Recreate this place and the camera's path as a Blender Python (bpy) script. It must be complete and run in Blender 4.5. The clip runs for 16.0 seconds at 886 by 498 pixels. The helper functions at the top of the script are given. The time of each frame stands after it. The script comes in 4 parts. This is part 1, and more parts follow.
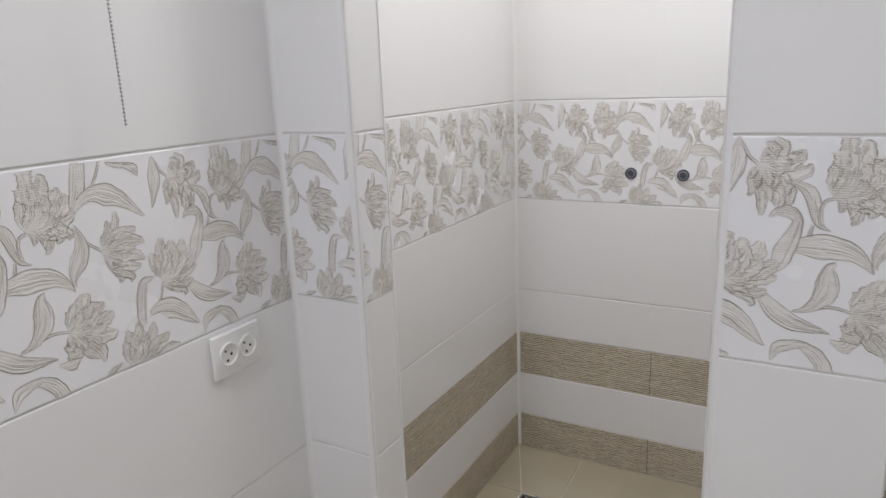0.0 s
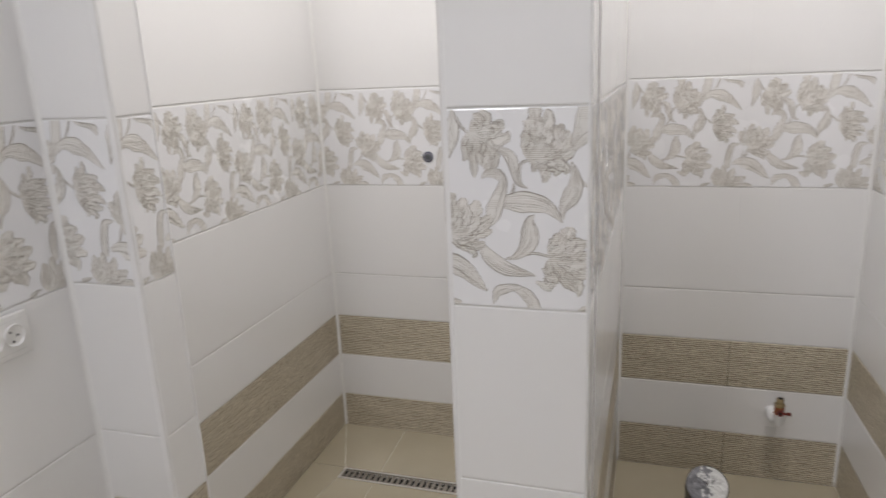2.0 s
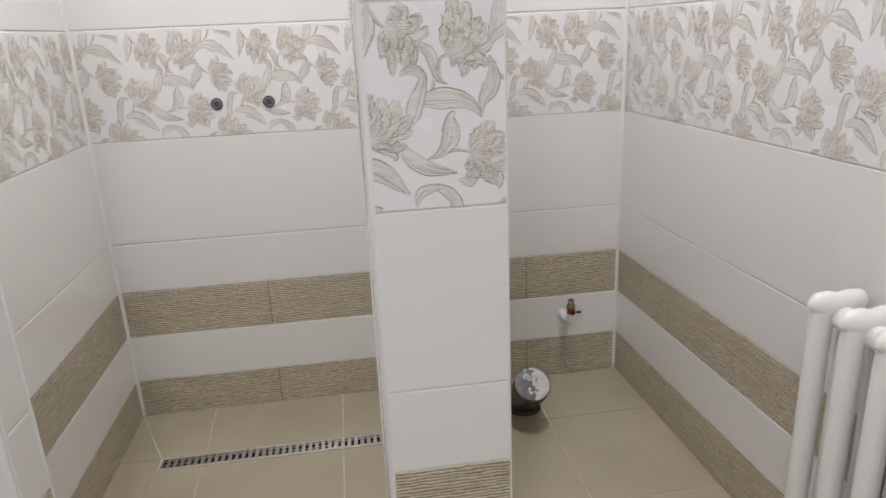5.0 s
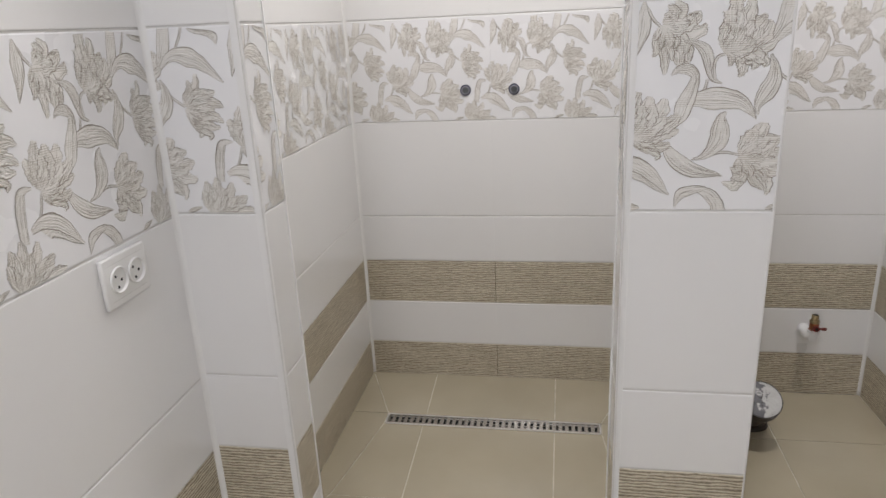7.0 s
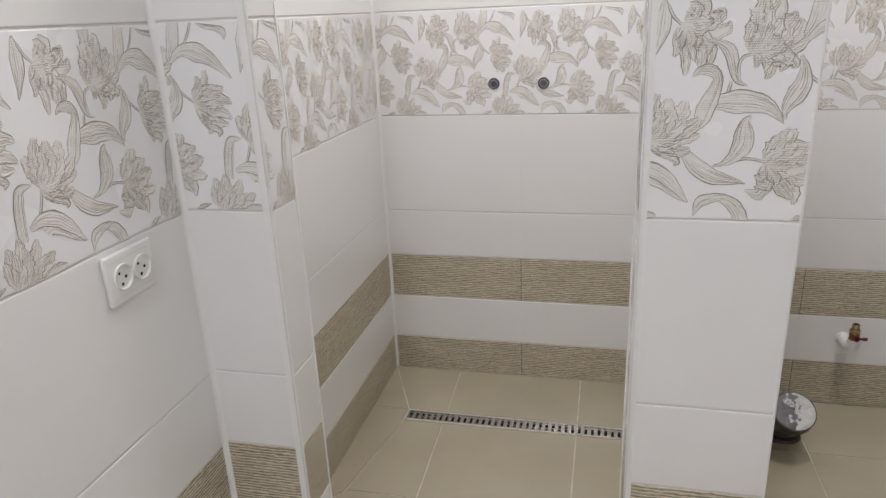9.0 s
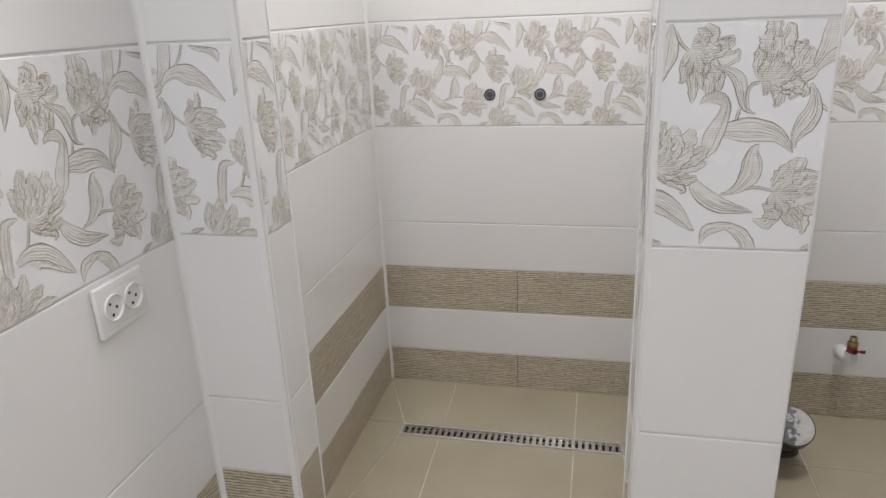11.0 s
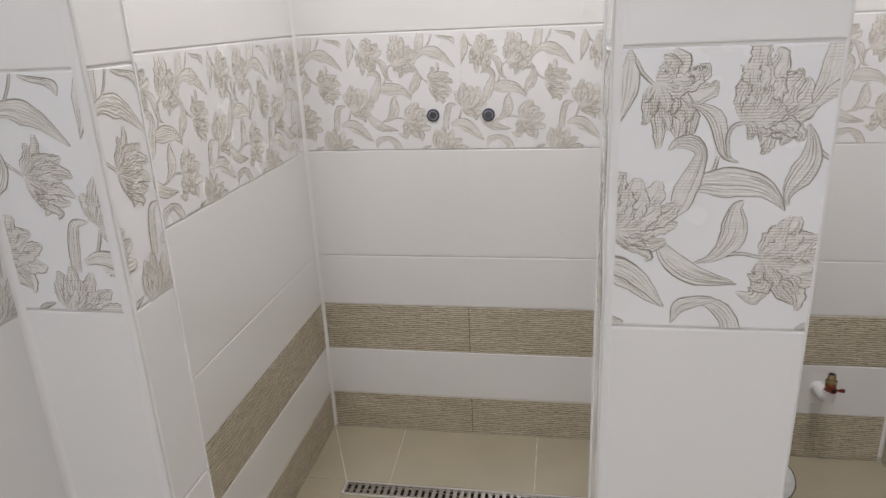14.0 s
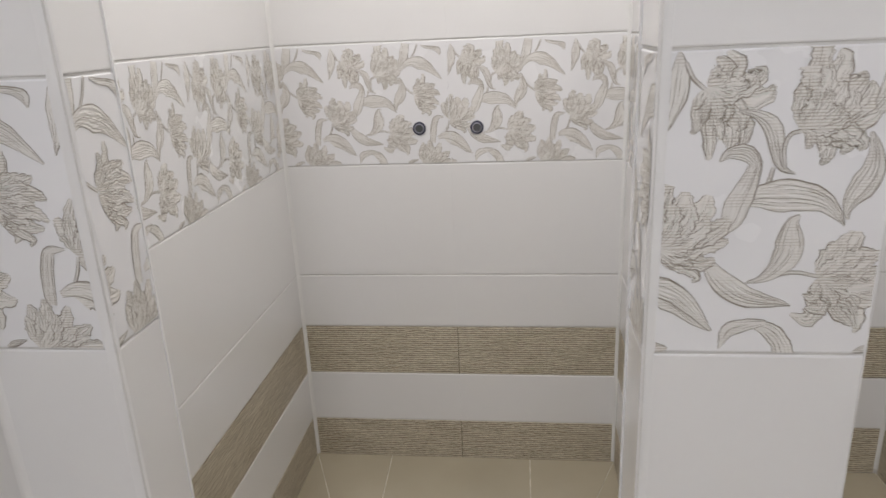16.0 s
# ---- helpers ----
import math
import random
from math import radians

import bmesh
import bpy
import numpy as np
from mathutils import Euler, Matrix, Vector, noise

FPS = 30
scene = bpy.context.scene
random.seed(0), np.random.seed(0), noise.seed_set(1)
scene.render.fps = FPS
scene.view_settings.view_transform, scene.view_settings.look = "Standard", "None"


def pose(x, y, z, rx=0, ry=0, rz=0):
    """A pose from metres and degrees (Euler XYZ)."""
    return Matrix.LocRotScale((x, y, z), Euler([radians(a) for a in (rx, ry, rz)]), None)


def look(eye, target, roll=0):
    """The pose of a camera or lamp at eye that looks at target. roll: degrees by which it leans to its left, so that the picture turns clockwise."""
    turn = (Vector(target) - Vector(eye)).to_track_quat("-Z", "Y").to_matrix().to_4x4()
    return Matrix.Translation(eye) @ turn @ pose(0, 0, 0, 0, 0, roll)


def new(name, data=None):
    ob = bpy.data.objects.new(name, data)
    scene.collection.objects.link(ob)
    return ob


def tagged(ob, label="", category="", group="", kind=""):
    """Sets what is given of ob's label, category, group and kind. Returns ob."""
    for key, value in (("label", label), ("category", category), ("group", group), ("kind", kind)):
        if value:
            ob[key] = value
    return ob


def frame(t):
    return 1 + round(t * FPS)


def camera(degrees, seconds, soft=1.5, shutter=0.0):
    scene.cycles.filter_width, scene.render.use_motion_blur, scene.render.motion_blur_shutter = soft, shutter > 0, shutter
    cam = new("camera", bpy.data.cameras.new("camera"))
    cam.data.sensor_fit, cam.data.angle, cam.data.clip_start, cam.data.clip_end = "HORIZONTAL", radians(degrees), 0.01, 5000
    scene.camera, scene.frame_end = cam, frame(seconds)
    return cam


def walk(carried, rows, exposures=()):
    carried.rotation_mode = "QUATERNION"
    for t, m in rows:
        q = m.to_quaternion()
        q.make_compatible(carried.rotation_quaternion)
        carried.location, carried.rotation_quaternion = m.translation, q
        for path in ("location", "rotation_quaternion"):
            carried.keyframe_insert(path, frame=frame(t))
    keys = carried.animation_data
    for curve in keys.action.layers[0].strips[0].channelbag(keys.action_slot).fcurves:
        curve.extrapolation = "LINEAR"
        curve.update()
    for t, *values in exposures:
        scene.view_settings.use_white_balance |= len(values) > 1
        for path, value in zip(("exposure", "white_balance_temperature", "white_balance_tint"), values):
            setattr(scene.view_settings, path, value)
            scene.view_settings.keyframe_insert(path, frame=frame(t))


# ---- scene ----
cam = camera(66.1, 16.0, soft=1.5, shutter=0.5)
PATH = [
    (0, (0.277, 0.271, 1.269), (-0.681, 1.956, 0.774), -2.3),
    (0.5, (0.321, 0.265, 1.252), (-0.602, 1.967, 0.75), -2.4),
    (1, (0.38, 0.255, 1.239), (-0.481, 1.988, 0.732), -2.5),
    (1.5, (0.446, 0.247, 1.243), (-0.309, 2.026, 0.73), -2.6),
    (2, (0.458, 0.243, 1.242), (-0.123, 2.085, 0.723), -2.5),
    (2.5, (0.399, 0.233, 1.226), (0.033, 2.128, 0.703), -2.3),
    (3, (0.363, 0.201, 1.197), (0.219, 2.124, 0.665), -2.4),
    (3.2, (0.355, 0.194, 1.182), (0.344, 2.12, 0.641), -2.4),
    (5.3, (0.096, 0.205, 1.142), (0.354, 2.091, 0.527), -2.5),
    (5.5, (0.072, 0.2, 1.148), (0.228, 2.098, 0.535), -2.6),
    (6, (0.058, 0.2, 1.159), (-0.025, 2.099, 0.537), -3.1),
    (6.5, (0.062, 0.178, 1.172), (-0.193, 2.062, 0.551), -2.9),
    (7, (0.074, 0.176, 1.168), (-0.267, 2.042, 0.537), -2.8),
    (7.5, (0.097, 0.172, 1.179), (-0.318, 2.022, 0.542), -2.9),
    (8, (0.133, 0.189, 1.176), (-0.327, 2.026, 0.532), -2.8),
    (10.5, (0.088, 0.247, 1.198), (-0.359, 2.078, 0.531), -2.3),
    (11, (0.097, 0.256, 1.211), (-0.335, 2.093, 0.547), -2.5),
    (11.5, (0.089, 0.268, 1.205), (-0.287, 2.116, 0.539), -2.3),
    (12, (0.042, 0.289, 1.207), (-0.274, 2.149, 0.542), -2.3),
    (12.5, (0.031, 0.313, 1.202), (-0.239, 2.179, 0.536), -2.5),
    (13, (0.041, 0.349, 1.214), (-0.209, 2.219, 0.548), -2.6),
    (13.5, (0.097, 0.436, 1.222), (-0.193, 2.3, 0.558), -2.8),
    (14, (0.117, 0.484, 1.222), (-0.219, 2.344, 0.569), -2.6),
    (14.5, (0.062, 0.533, 1.219), (-0.293, 2.391, 0.569), -2.3),
    (15, (0.009, 0.578, 1.218), (-0.316, 2.446, 0.582), -2.2),
    (15.5, (0.015, 0.563, 1.212), (-0.259, 2.445, 0.593), -2.4),
    (16, (0.044, 0.545, 1.211), (-0.189, 2.433, 0.592), -2.6),
]
walk(cam, [(t, look(eye, target, roll)) for t, eye, target, roll in PATH],
     [(0.0, -0.14, 6300, 10), (1.5, -0.08, 6450, 10), (3.2, -0.07, 6580, 10), (5.3, 0.01, 6550, 10), (8.0, 0.01, 6500, 10), (13.0, 0.01, 6500, 10), (14.5, -0.09, 6560, 10), (16.0, -0.10, 6560, 10)])

# ---- world and lights ----
world = bpy.data.worlds.new("world")
world.use_nodes = True
world.node_tree.nodes["Background"].inputs[0].default_value = (0.8, 0.85, 1.0, 1)
world.node_tree.nodes["Background"].inputs[1].default_value = 0.05
scene.world = world


def lamp(name, at, size, power, colour):
    data = bpy.data.lights.new(name, "AREA")
    data.shape, data.size, data.energy, data.color = "DISK", size, power, colour
    ob = new(name, data)
    ob.matrix_world = look(at, (at[0], at[1], 0.0))
    return ob


CEIL = 2.50
SHOWER_LAMP, TOILET_LAMP, ROOM_LAMP = (-0.07, 1.62), (0.60, 1.62), (-0.22, -0.35)
lamp("shower_light", (*SHOWER_LAMP, CEIL - 0.035), 0.15, 12.1, (1.0, 0.96, 0.945))
lamp("toilet_light", (*TOILET_LAMP, CEIL - 0.035), 0.15, 11.7, (1.0, 0.96, 0.95))
lamp("room_light", (*ROOM_LAMP, CEIL - 0.035), 0.30, 16.3, (0.97, 0.985, 1.07))


# ---- materials ----
def material(name, colour, rough=0.4, metal=0.0, coat=0.0):
    m = bpy.data.materials.new(name)
    m.use_nodes = True
    b = m.node_tree.nodes["Principled BSDF"]
    b.inputs["Base Color"].default_value = (*colour, 1)
    b.inputs["Roughness"].default_value = rough
    b.inputs["Metallic"].default_value = metal
    b.inputs["Coat Weight"].default_value = coat
    b.inputs["Coat Roughness"].default_value = 0.12
    return m, m.node_tree, b


def node(tree, kind, **values):
    n = tree.nodes.new(kind)
    for key, value in values.items():
        n.inputs[key.replace("_", " ")].default_value = value
    return n


def noise_of(tree, scale, detail=4.0, stretch=(1, 1, 1)):
    """Noise in the object's own metres."""
    c = tree.nodes.new("ShaderNodeTexCoord")
    mp = node(tree, "ShaderNodeMapping", Scale=stretch)
    n = node(tree, "ShaderNodeTexNoise", Scale=scale, Detail=detail)
    tree.links.new(c.outputs["Object"], mp.inputs["Vector"])
    tree.links.new(mp.outputs[0], n.inputs["Vector"])
    return n.outputs["Fac"]


def ramp(tree, fac, *stops):
    r = tree.nodes.new("ShaderNodeValToRGB")
    tree.links.new(fac, r.inputs[0])
    while len(r.color_ramp.elements) < len(stops):
        r.color_ramp.elements.new(0.5)
    for e, (pos, col) in zip(r.color_ramp.elements, stops):
        e.position = pos
        e.color = (*col, 1) if len(col) == 3 else (col[0], col[0], col[0], 1)
    return r.outputs[0]


def bump(tree, b, height, strength, distance):
    n = node(tree, "ShaderNodeBump", Strength=strength, Distance=distance)
    tree.links.new(height, n.inputs["Height"])
    tree.links.new(n.outputs[0], b.inputs["Normal"])


def white_glaze(name, base, rough):
    m, t, b = material(name, base, rough, coat=0.25)
    big = noise_of(t, 2.3, 3)
    t.links.new(ramp(t, big, (0.3, tuple(c * 0.985 for c in base)), (0.7, base)), b.inputs["Base Color"])
    fine = noise_of(t, 9, 3)
    t.links.new(ramp(t, fine, (0.3, (rough * 0.93,)), (0.75, (rough * 1.1,))), b.inputs["Roughness"])
    bump(t, b, noise_of(t, 5, 1), 0.10, 0.0010)
    return m


TILE_WHITE = white_glaze("white_tile_glaze", (0.80, 0.795, 0.79), 0.22)
DECOR_WHITE = white_glaze("decor_tile_ground", (0.83, 0.83, 0.84), 0.26)


def stripe_tile():
    """Taupe ceramic with close, wavering horizontal grooves."""
    m, t, b = material("grooved_taupe_ceramic", (0.36, 0.29, 0.21), 0.45)
    c = t.nodes.new("ShaderNodeTexCoord")
    sep = t.nodes.new("ShaderNodeSeparateXYZ")
    t.links.new(c.outputs["Object"], sep.inputs[0])
    slow = noise_of(t, 9, 2, (1, 1, 6))
    quick = noise_of(t, 42, 5, (1, 1, 3.4))
    mul = t.nodes.new("ShaderNodeMath")
    mul.operation = "MULTIPLY"
    mul.inputs[1].default_value = 1000.0
    t.links.new(sep.outputs["Z"], mul.inputs[0])
    wob = t.nodes.new("ShaderNodeMath")
    wob.operation = "MULTIPLY_ADD"
    wob.inputs[1].default_value = 3.2
    t.links.new(slow, wob.inputs[0])
    t.links.new(mul.outputs[0], wob.inputs[2])
    wob2 = t.nodes.new("ShaderNodeMath")
    wob2.operation = "MULTIPLY_ADD"
    wob2.inputs[1].default_value = 9.0
    t.links.new(quick, wob2.inputs[0])
    t.links.new(wob.outputs[0], wob2.inputs[2])
    sin = t.nodes.new("ShaderNodeMath")
    sin.operation = "SINE"
    t.links.new(wob2.outputs[0], sin.inputs[0])
    half = t.nodes.new("ShaderNodeMath")
    half.operation = "MULTIPLY_ADD"
    half.inputs[1].default_value, half.inputs[2].default_value = 0.5, 0.5
    t.links.new(sin.outputs[0], half.inputs[0])
    # dark grooves and bright ridges: relief shade and highlights put into the line colour
    lines = ramp(t, half.outputs[0], (0.02, (0.235, 0.195, 0.142)), (0.18, (0.46, 0.402, 0.302)), (0.65, (0.53, 0.470, 0.362)), (0.97, (0.72, 0.668, 0.55)))
    blot = noise_of(t, 14, 4, (1, 1, 3))
    mix = t.nodes.new("ShaderNodeMix")
    mix.data_type, mix.blend_type = "RGBA", "MULTIPLY"
    mix.inputs["Factor"].default_value = 0.6
    t.links.new(lines, mix.inputs[6])
    t.links.new(ramp(t, blot, (0.3, (0.80, 0.78, 0.74)), (0.7, (1.0, 1.0, 1.0))), mix.inputs[7])
    ticks = noise_of(t, 110, 3, (1, 1, 0.8))
    last = t.nodes.new("ShaderNodeMix")
    last.data_type, last.blend_type = "RGBA", "MULTIPLY"
    last.inputs["Factor"].default_value = 0.4
    t.links.new(mix.outputs[2], last.inputs[6])
    t.links.new(ramp(t, ticks, (0.34, (0.74, 0.73, 0.70)), (0.56, (1.08, 1.08, 1.08))), last.inputs[7])
    t.links.new(last.outputs[2], b.inputs["Base Color"])
    rough = t.nodes.new("ShaderNodeMath")
    rough.operation = "MULTIPLY_ADD"
    rough.inputs[1].default_value = 0.6
    t.links.new(ticks, rough.inputs[0])
    t.links.new(half.outputs[0], rough.inputs[2])
    bump(t, b, rough.outputs[0], 0.8, 0.0011)
    return m


STRIPE = stripe_tile()


def relief_material(name, light, mid, dark, veins, hatching=0.7):
    """Printed relief: veins run along each petal, darker towards its rim, with a faint horizontal hatch."""
    m, t, b = material(name, light, 0.42)
    uv = t.nodes.new("ShaderNodeTexCoord")
    sep = t.nodes.new("ShaderNodeSeparateXYZ")
    t.links.new(uv.outputs["UV"], sep.inputs[0])
    n = noise_of(t, 75, 3)
    a = t.nodes.new("ShaderNodeMath")
    a.operation = "MULTIPLY"
    a.inputs[1].default_value = veins
    t.links.new(sep.outputs["Y"], a.inputs[0])
    s = t.nodes.new("ShaderNodeMath")
    s.operation = "MULTIPLY_ADD"
    s.inputs[1].default_value = 13.0
    t.links.new(n, s.inputs[0])
    t.links.new(a.outputs[0], s.inputs[2])
    w = t.nodes.new("ShaderNodeMath")
    w.operation = "SINE"
    t.links.new(s.outputs[0], w.inputs[0])
    half = t.nodes.new("ShaderNodeMath")
    half.operation = "MULTIPLY_ADD"
    half.inputs[1].default_value, half.inputs[2].default_value = 0.5, 0.5
    t.links.new(w.outputs[0], half.inputs[0])
    lines = ramp(t, half.outputs[0], (0.04, (1.0,)), (0.30, (0.0,)))
    broken = ramp(t, noise_of(t, 40, 4), (0.42, (0.0,)), (0.62, (1.0,)))
    keep = t.nodes.new("ShaderNodeMath")
    keep.operation = "MULTIPLY"
    t.links.new(lines, keep.inputs[0])
    t.links.new(broken, keep.inputs[1])
    tone = t.nodes.new("ShaderNodeMix")
    tone.data_type = "RGBA"
    t.links.new(keep.outputs[0], tone.inputs["Factor"])
    tone.inputs[6].default_value = (*light, 1)
    tone.inputs[7].default_value = (*mid, 1)
    vein = tone.outputs[2]
    # dark printed contour, with the relief's edge shade put into its colour
    ab = t.nodes.new("ShaderNodeMath")
    ab.operation = "ABSOLUTE"
    t.links.new(sep.outputs["Y"], ab.inputs[0])
    rim = ramp(t, ab.outputs[0], (0.86, (0.0,)), (0.95, (0.35,)))
    # horizontal hatch
    c = t.nodes.new("ShaderNodeTexCoord")
    sz = t.nodes.new("ShaderNodeSeparateXYZ")
    t.links.new(c.outputs["Object"], sz.inputs[0])
    hz = t.nodes.new("ShaderNodeMath")
    hz.operation = "MULTIPLY_ADD"
    hz.inputs[1].default_value = 2150.0
    wob = t.nodes.new("ShaderNodeMath")
    wob.operation = "MULTIPLY"
    wob.inputs[1].default_value = 3.0
    t.links.new(noise_of(t, 18, 2), wob.inputs[0])
    t.links.new(sz.outputs["Z"], hz.inputs[0])
    t.links.new(wob.outputs[0], hz.inputs[2])
    hs = t.nodes.new("ShaderNodeMath")
    hs.operation = "SINE"
    t.links.new(hz.outputs[0], hs.inputs[0])
    hatch = ramp(t, hs.outputs[0], (0.30, (0.0,)), (0.85, (1.0,)))
    patch = ramp(t, noise_of(t, 42, 5, (0.6, 0.6, 1.9)), (0.44, (0.0,)), (0.56, (hatching,)))
    mul = t.nodes.new("ShaderNodeMath")
    mul.operation = "MULTIPLY"
    t.links.new(hatch, mul.inputs[0])
    t.links.new(patch, mul.inputs[1])
    first = t.nodes.new("ShaderNodeMix")
    first.data_type = "RGBA"
    t.links.new(mul.outputs[0], first.inputs["Factor"])
    t.links.new(vein, first.inputs[6])
    first.inputs[7].default_value = (*dark, 1)
    last = t.nodes.new("ShaderNodeMix")
    last.data_type = "RGBA"
    t.links.new(rim, last.inputs["Factor"])
    t.links.new(first.outputs[2], last.inputs[6])
    last.inputs[7].default_value = (*dark, 1)
    t.links.new(last.outputs[2], b.inputs["Base Color"])
    bump(t, b, w.outputs[0], 0.5, 0.0004)
    return m


ENGRAVED = relief_material("printed_engraved_line", (0.33, 0.295, 0.25), (0.30, 0.265, 0.22), (0.26, 0.225, 0.18), 13.0)
LEAF = relief_material("printed_leaf_relief", (0.755, 0.74, 0.71), (0.66, 0.635, 0.595), (0.45, 0.41, 0.35), 17.0, 0.5)
BLOOM = relief_material("printed_flower_relief", (0.755, 0.735, 0.70), (0.64, 0.65, 0.605), (0.44, 0.39, 0.32), 9.0, 0.75)

GROUT, gt, gb = material("white_grout", (0.74, 0.73, 0.71), 0.8)
gt.links.new(ramp(gt, noise_of(gt, 30, 4), (0.3, (0.60, 0.59, 0.57)), (0.7, (0.70, 0.69, 0.67))), gb.inputs["Base Color"])
JOINT, _, _ = material("brown_joint_filler", (0.17, 0.145, 0.10), 0.8)
TRIM, _, _ = material("white_corner_trim", (0.765, 0.76, 0.755), 0.35)
BEAD, _, _ = material("white_plastic_trim", (0.80, 0.795, 0.79), 0.5)
SILICONE, _, _ = material("white_silicone", (0.77, 0.765, 0.755), 0.5)

FLOOR_TILE, ft, fb = material("beige_porcelain", (0.40, 0.36, 0.27), 0.22, coat=0.2)
ft.links.new(ramp(ft, noise_of(ft, 4, 5), (0.3, (0.395, 0.350, 0.258)), (0.7, (0.436, 0.388, 0.290))), fb.inputs["Base Color"])
ft.links.new(ramp(ft, noise_of(ft, 6, 3), (0.35, (0.20,)), (0.75, (0.25,))), fb.inputs["Roughness"])
bump(ft, fb, noise_of(ft, 12, 2), 0.05, 0.0006)
FLOOR_GROUT, gft, gfb = material("cream_floor_grout", (0.60, 0.56, 0.46), 0.85)
gft.links.new(ramp(gft, noise_of(gft, 22, 4), (0.38, (0.46, 0.42, 0.33)), (0.55, (0.62, 0.575, 0.475))), gfb.inputs["Base Color"])
PAINT, pt, pb = material("white_ceiling_paint", (0.82, 0.81, 0.79), 0.85)
bump(pt, pb, noise_of(pt, 300, 3), 0.15, 0.001)
STEEL, st, sb = material("brushed_stainless_steel", (0.55, 0.52, 0.48), 0.28, 1.0)
st.links.new(ramp(st, noise_of(st, 60, 3, (1, 12, 1)), (0.3, (0.20,)), (0.7, (0.29,))), sb.inputs["Roughness"])
sb.inputs["Anisotropic"].default_value = 0.9
across = node(st, "ShaderNodeCombineXYZ", Y=1.0)
st.links.new(across.outputs[0], sb.inputs["Tangent"])
RIM, _, _ = material("polished_steel_rim", (0.85, 0.83, 0.80), 0.4, 0.6)
# near-black colour put in for the shade inside holes and slots; also the screw head
DARK, _, _ = material("hole_shade_and_screw_black", (0.004, 0.004, 0.004), 0.7)
PLASTIC, _, _ = material("white_socket_plastic", (0.77, 0.765, 0.75), 0.35)
PVC, _, _ = material("white_pipe_plastic", (0.78, 0.78, 0.78), 0.35)
BRASS, _, _ = material("brass", (0.34, 0.27, 0.15), 0.34, 1.0)
COPPER, _, _ = material("tarnished_copper", (0.30, 0.11, 0.05), 0.4, 0.8)
RED, _, _ = material("red_lever_paint", (0.15, 0.022, 0.015), 0.4)
PIPE_DARK, kt, kb = material("dark_brown_pipe_plastic", (0.035, 0.026, 0.021), 0.4)
kt.links.new(ramp(kt, noise_of(kt, 20, 4), (0.35, (0.018, 0.014, 0.012)), (0.75, (0.06, 0.047, 0.04))), kb.inputs["Base Color"])
FOIL, ot, obs = material("crumpled_foil_tape", (0.5, 0.5, 0.5), 0.42, 0.3)
oc, osep, oadd = ot.nodes.new("ShaderNodeTexCoord"), ot.nodes.new("ShaderNodeSeparateXYZ"), ot.nodes.new("ShaderNodeMath")
ot.links.new(oc.outputs["Object"], osep.inputs[0])
oadd.operation = "MULTIPLY_ADD"
oadd.inputs[1].default_value = 6.0
ot.links.new(osep.outputs["X"], oadd.inputs[0])
ot.links.new(noise_of(ot, 38, 5), oadd.inputs[2])
ot.links.new(ramp(ot, oadd.outputs[0], (0.47, (0.12, 0.12, 0.13)), (0.52, (0.42, 0.42, 0.41))), obs.inputs["Base Color"])
bump(ot, obs, noise_of(ot, 60, 3), 0.7, 0.004)
RADIATOR, rt, rb = material("white_radiator_enamel", (0.85, 0.85, 0.84), 0.3)
bump(rt, rb, noise_of(rt, 70, 4), 0.35, 0.002)
CHAIN, _, _ = material("nickel_bead_chain", (0.30, 0.30, 0.31), 0.35, 1.0)
MIXER_RIM, _, _ = material("dark_blue_plastic_plug", (0.045, 0.048, 0.085), 0.35)
PLUG, _, _ = material("dark_worn_metal", (0.30, 0.30, 0.34), 0.45, 0.7)
BORE, _, _ = material("grey_plug_face", (0.075, 0.08, 0.085), 0.5)
STAIN, _, nb = material("damp_lime_stain", (0.20, 0.175, 0.135), 0.25)
nb.inputs["Alpha"].default_value = 0.11
LENS, lt, lb = material("lit_lamp_diffuser", (0.9, 0.9, 0.9), 0.5)
lb.inputs["Emission Color"].default_value = (1.0, 0.94, 0.86, 1)
lb.inputs["Emission Strength"].default_value = 6.0


# ---- mesh helpers ----
def part(name, bm, mat, parent=None, label="", smooth=False):
    me = bpy.data.meshes.new(name)
    bm.to_mesh(me)
    bm.free()
    if smooth:
        me.shade_smooth()
    me.materials.append(mat)
    ob = new(name, me)
    ob.parent = parent
    if label:
        ob["label"] = label
    return ob


def box(bm, lo, hi, bevel=0.0, seg=1):
    r = bmesh.ops.create_cube(bm, size=1.0)
    vs = r["verts"]
    for v in vs:
        v.co = Vector([lo[i] + (v.co[i] + 0.5) * (hi[i] - lo[i]) for i in range(3)])
    if bevel:
        es = list({e for v in vs for e in v.link_edges})
        bmesh.ops.bevel(bm, geom=es, offset=bevel, segments=seg, profile=0.5, affect="EDGES")
    return bm


def boxed(lo, hi, bevel=0.0, seg=1):
    return box(bmesh.new(), lo, hi, bevel, seg)


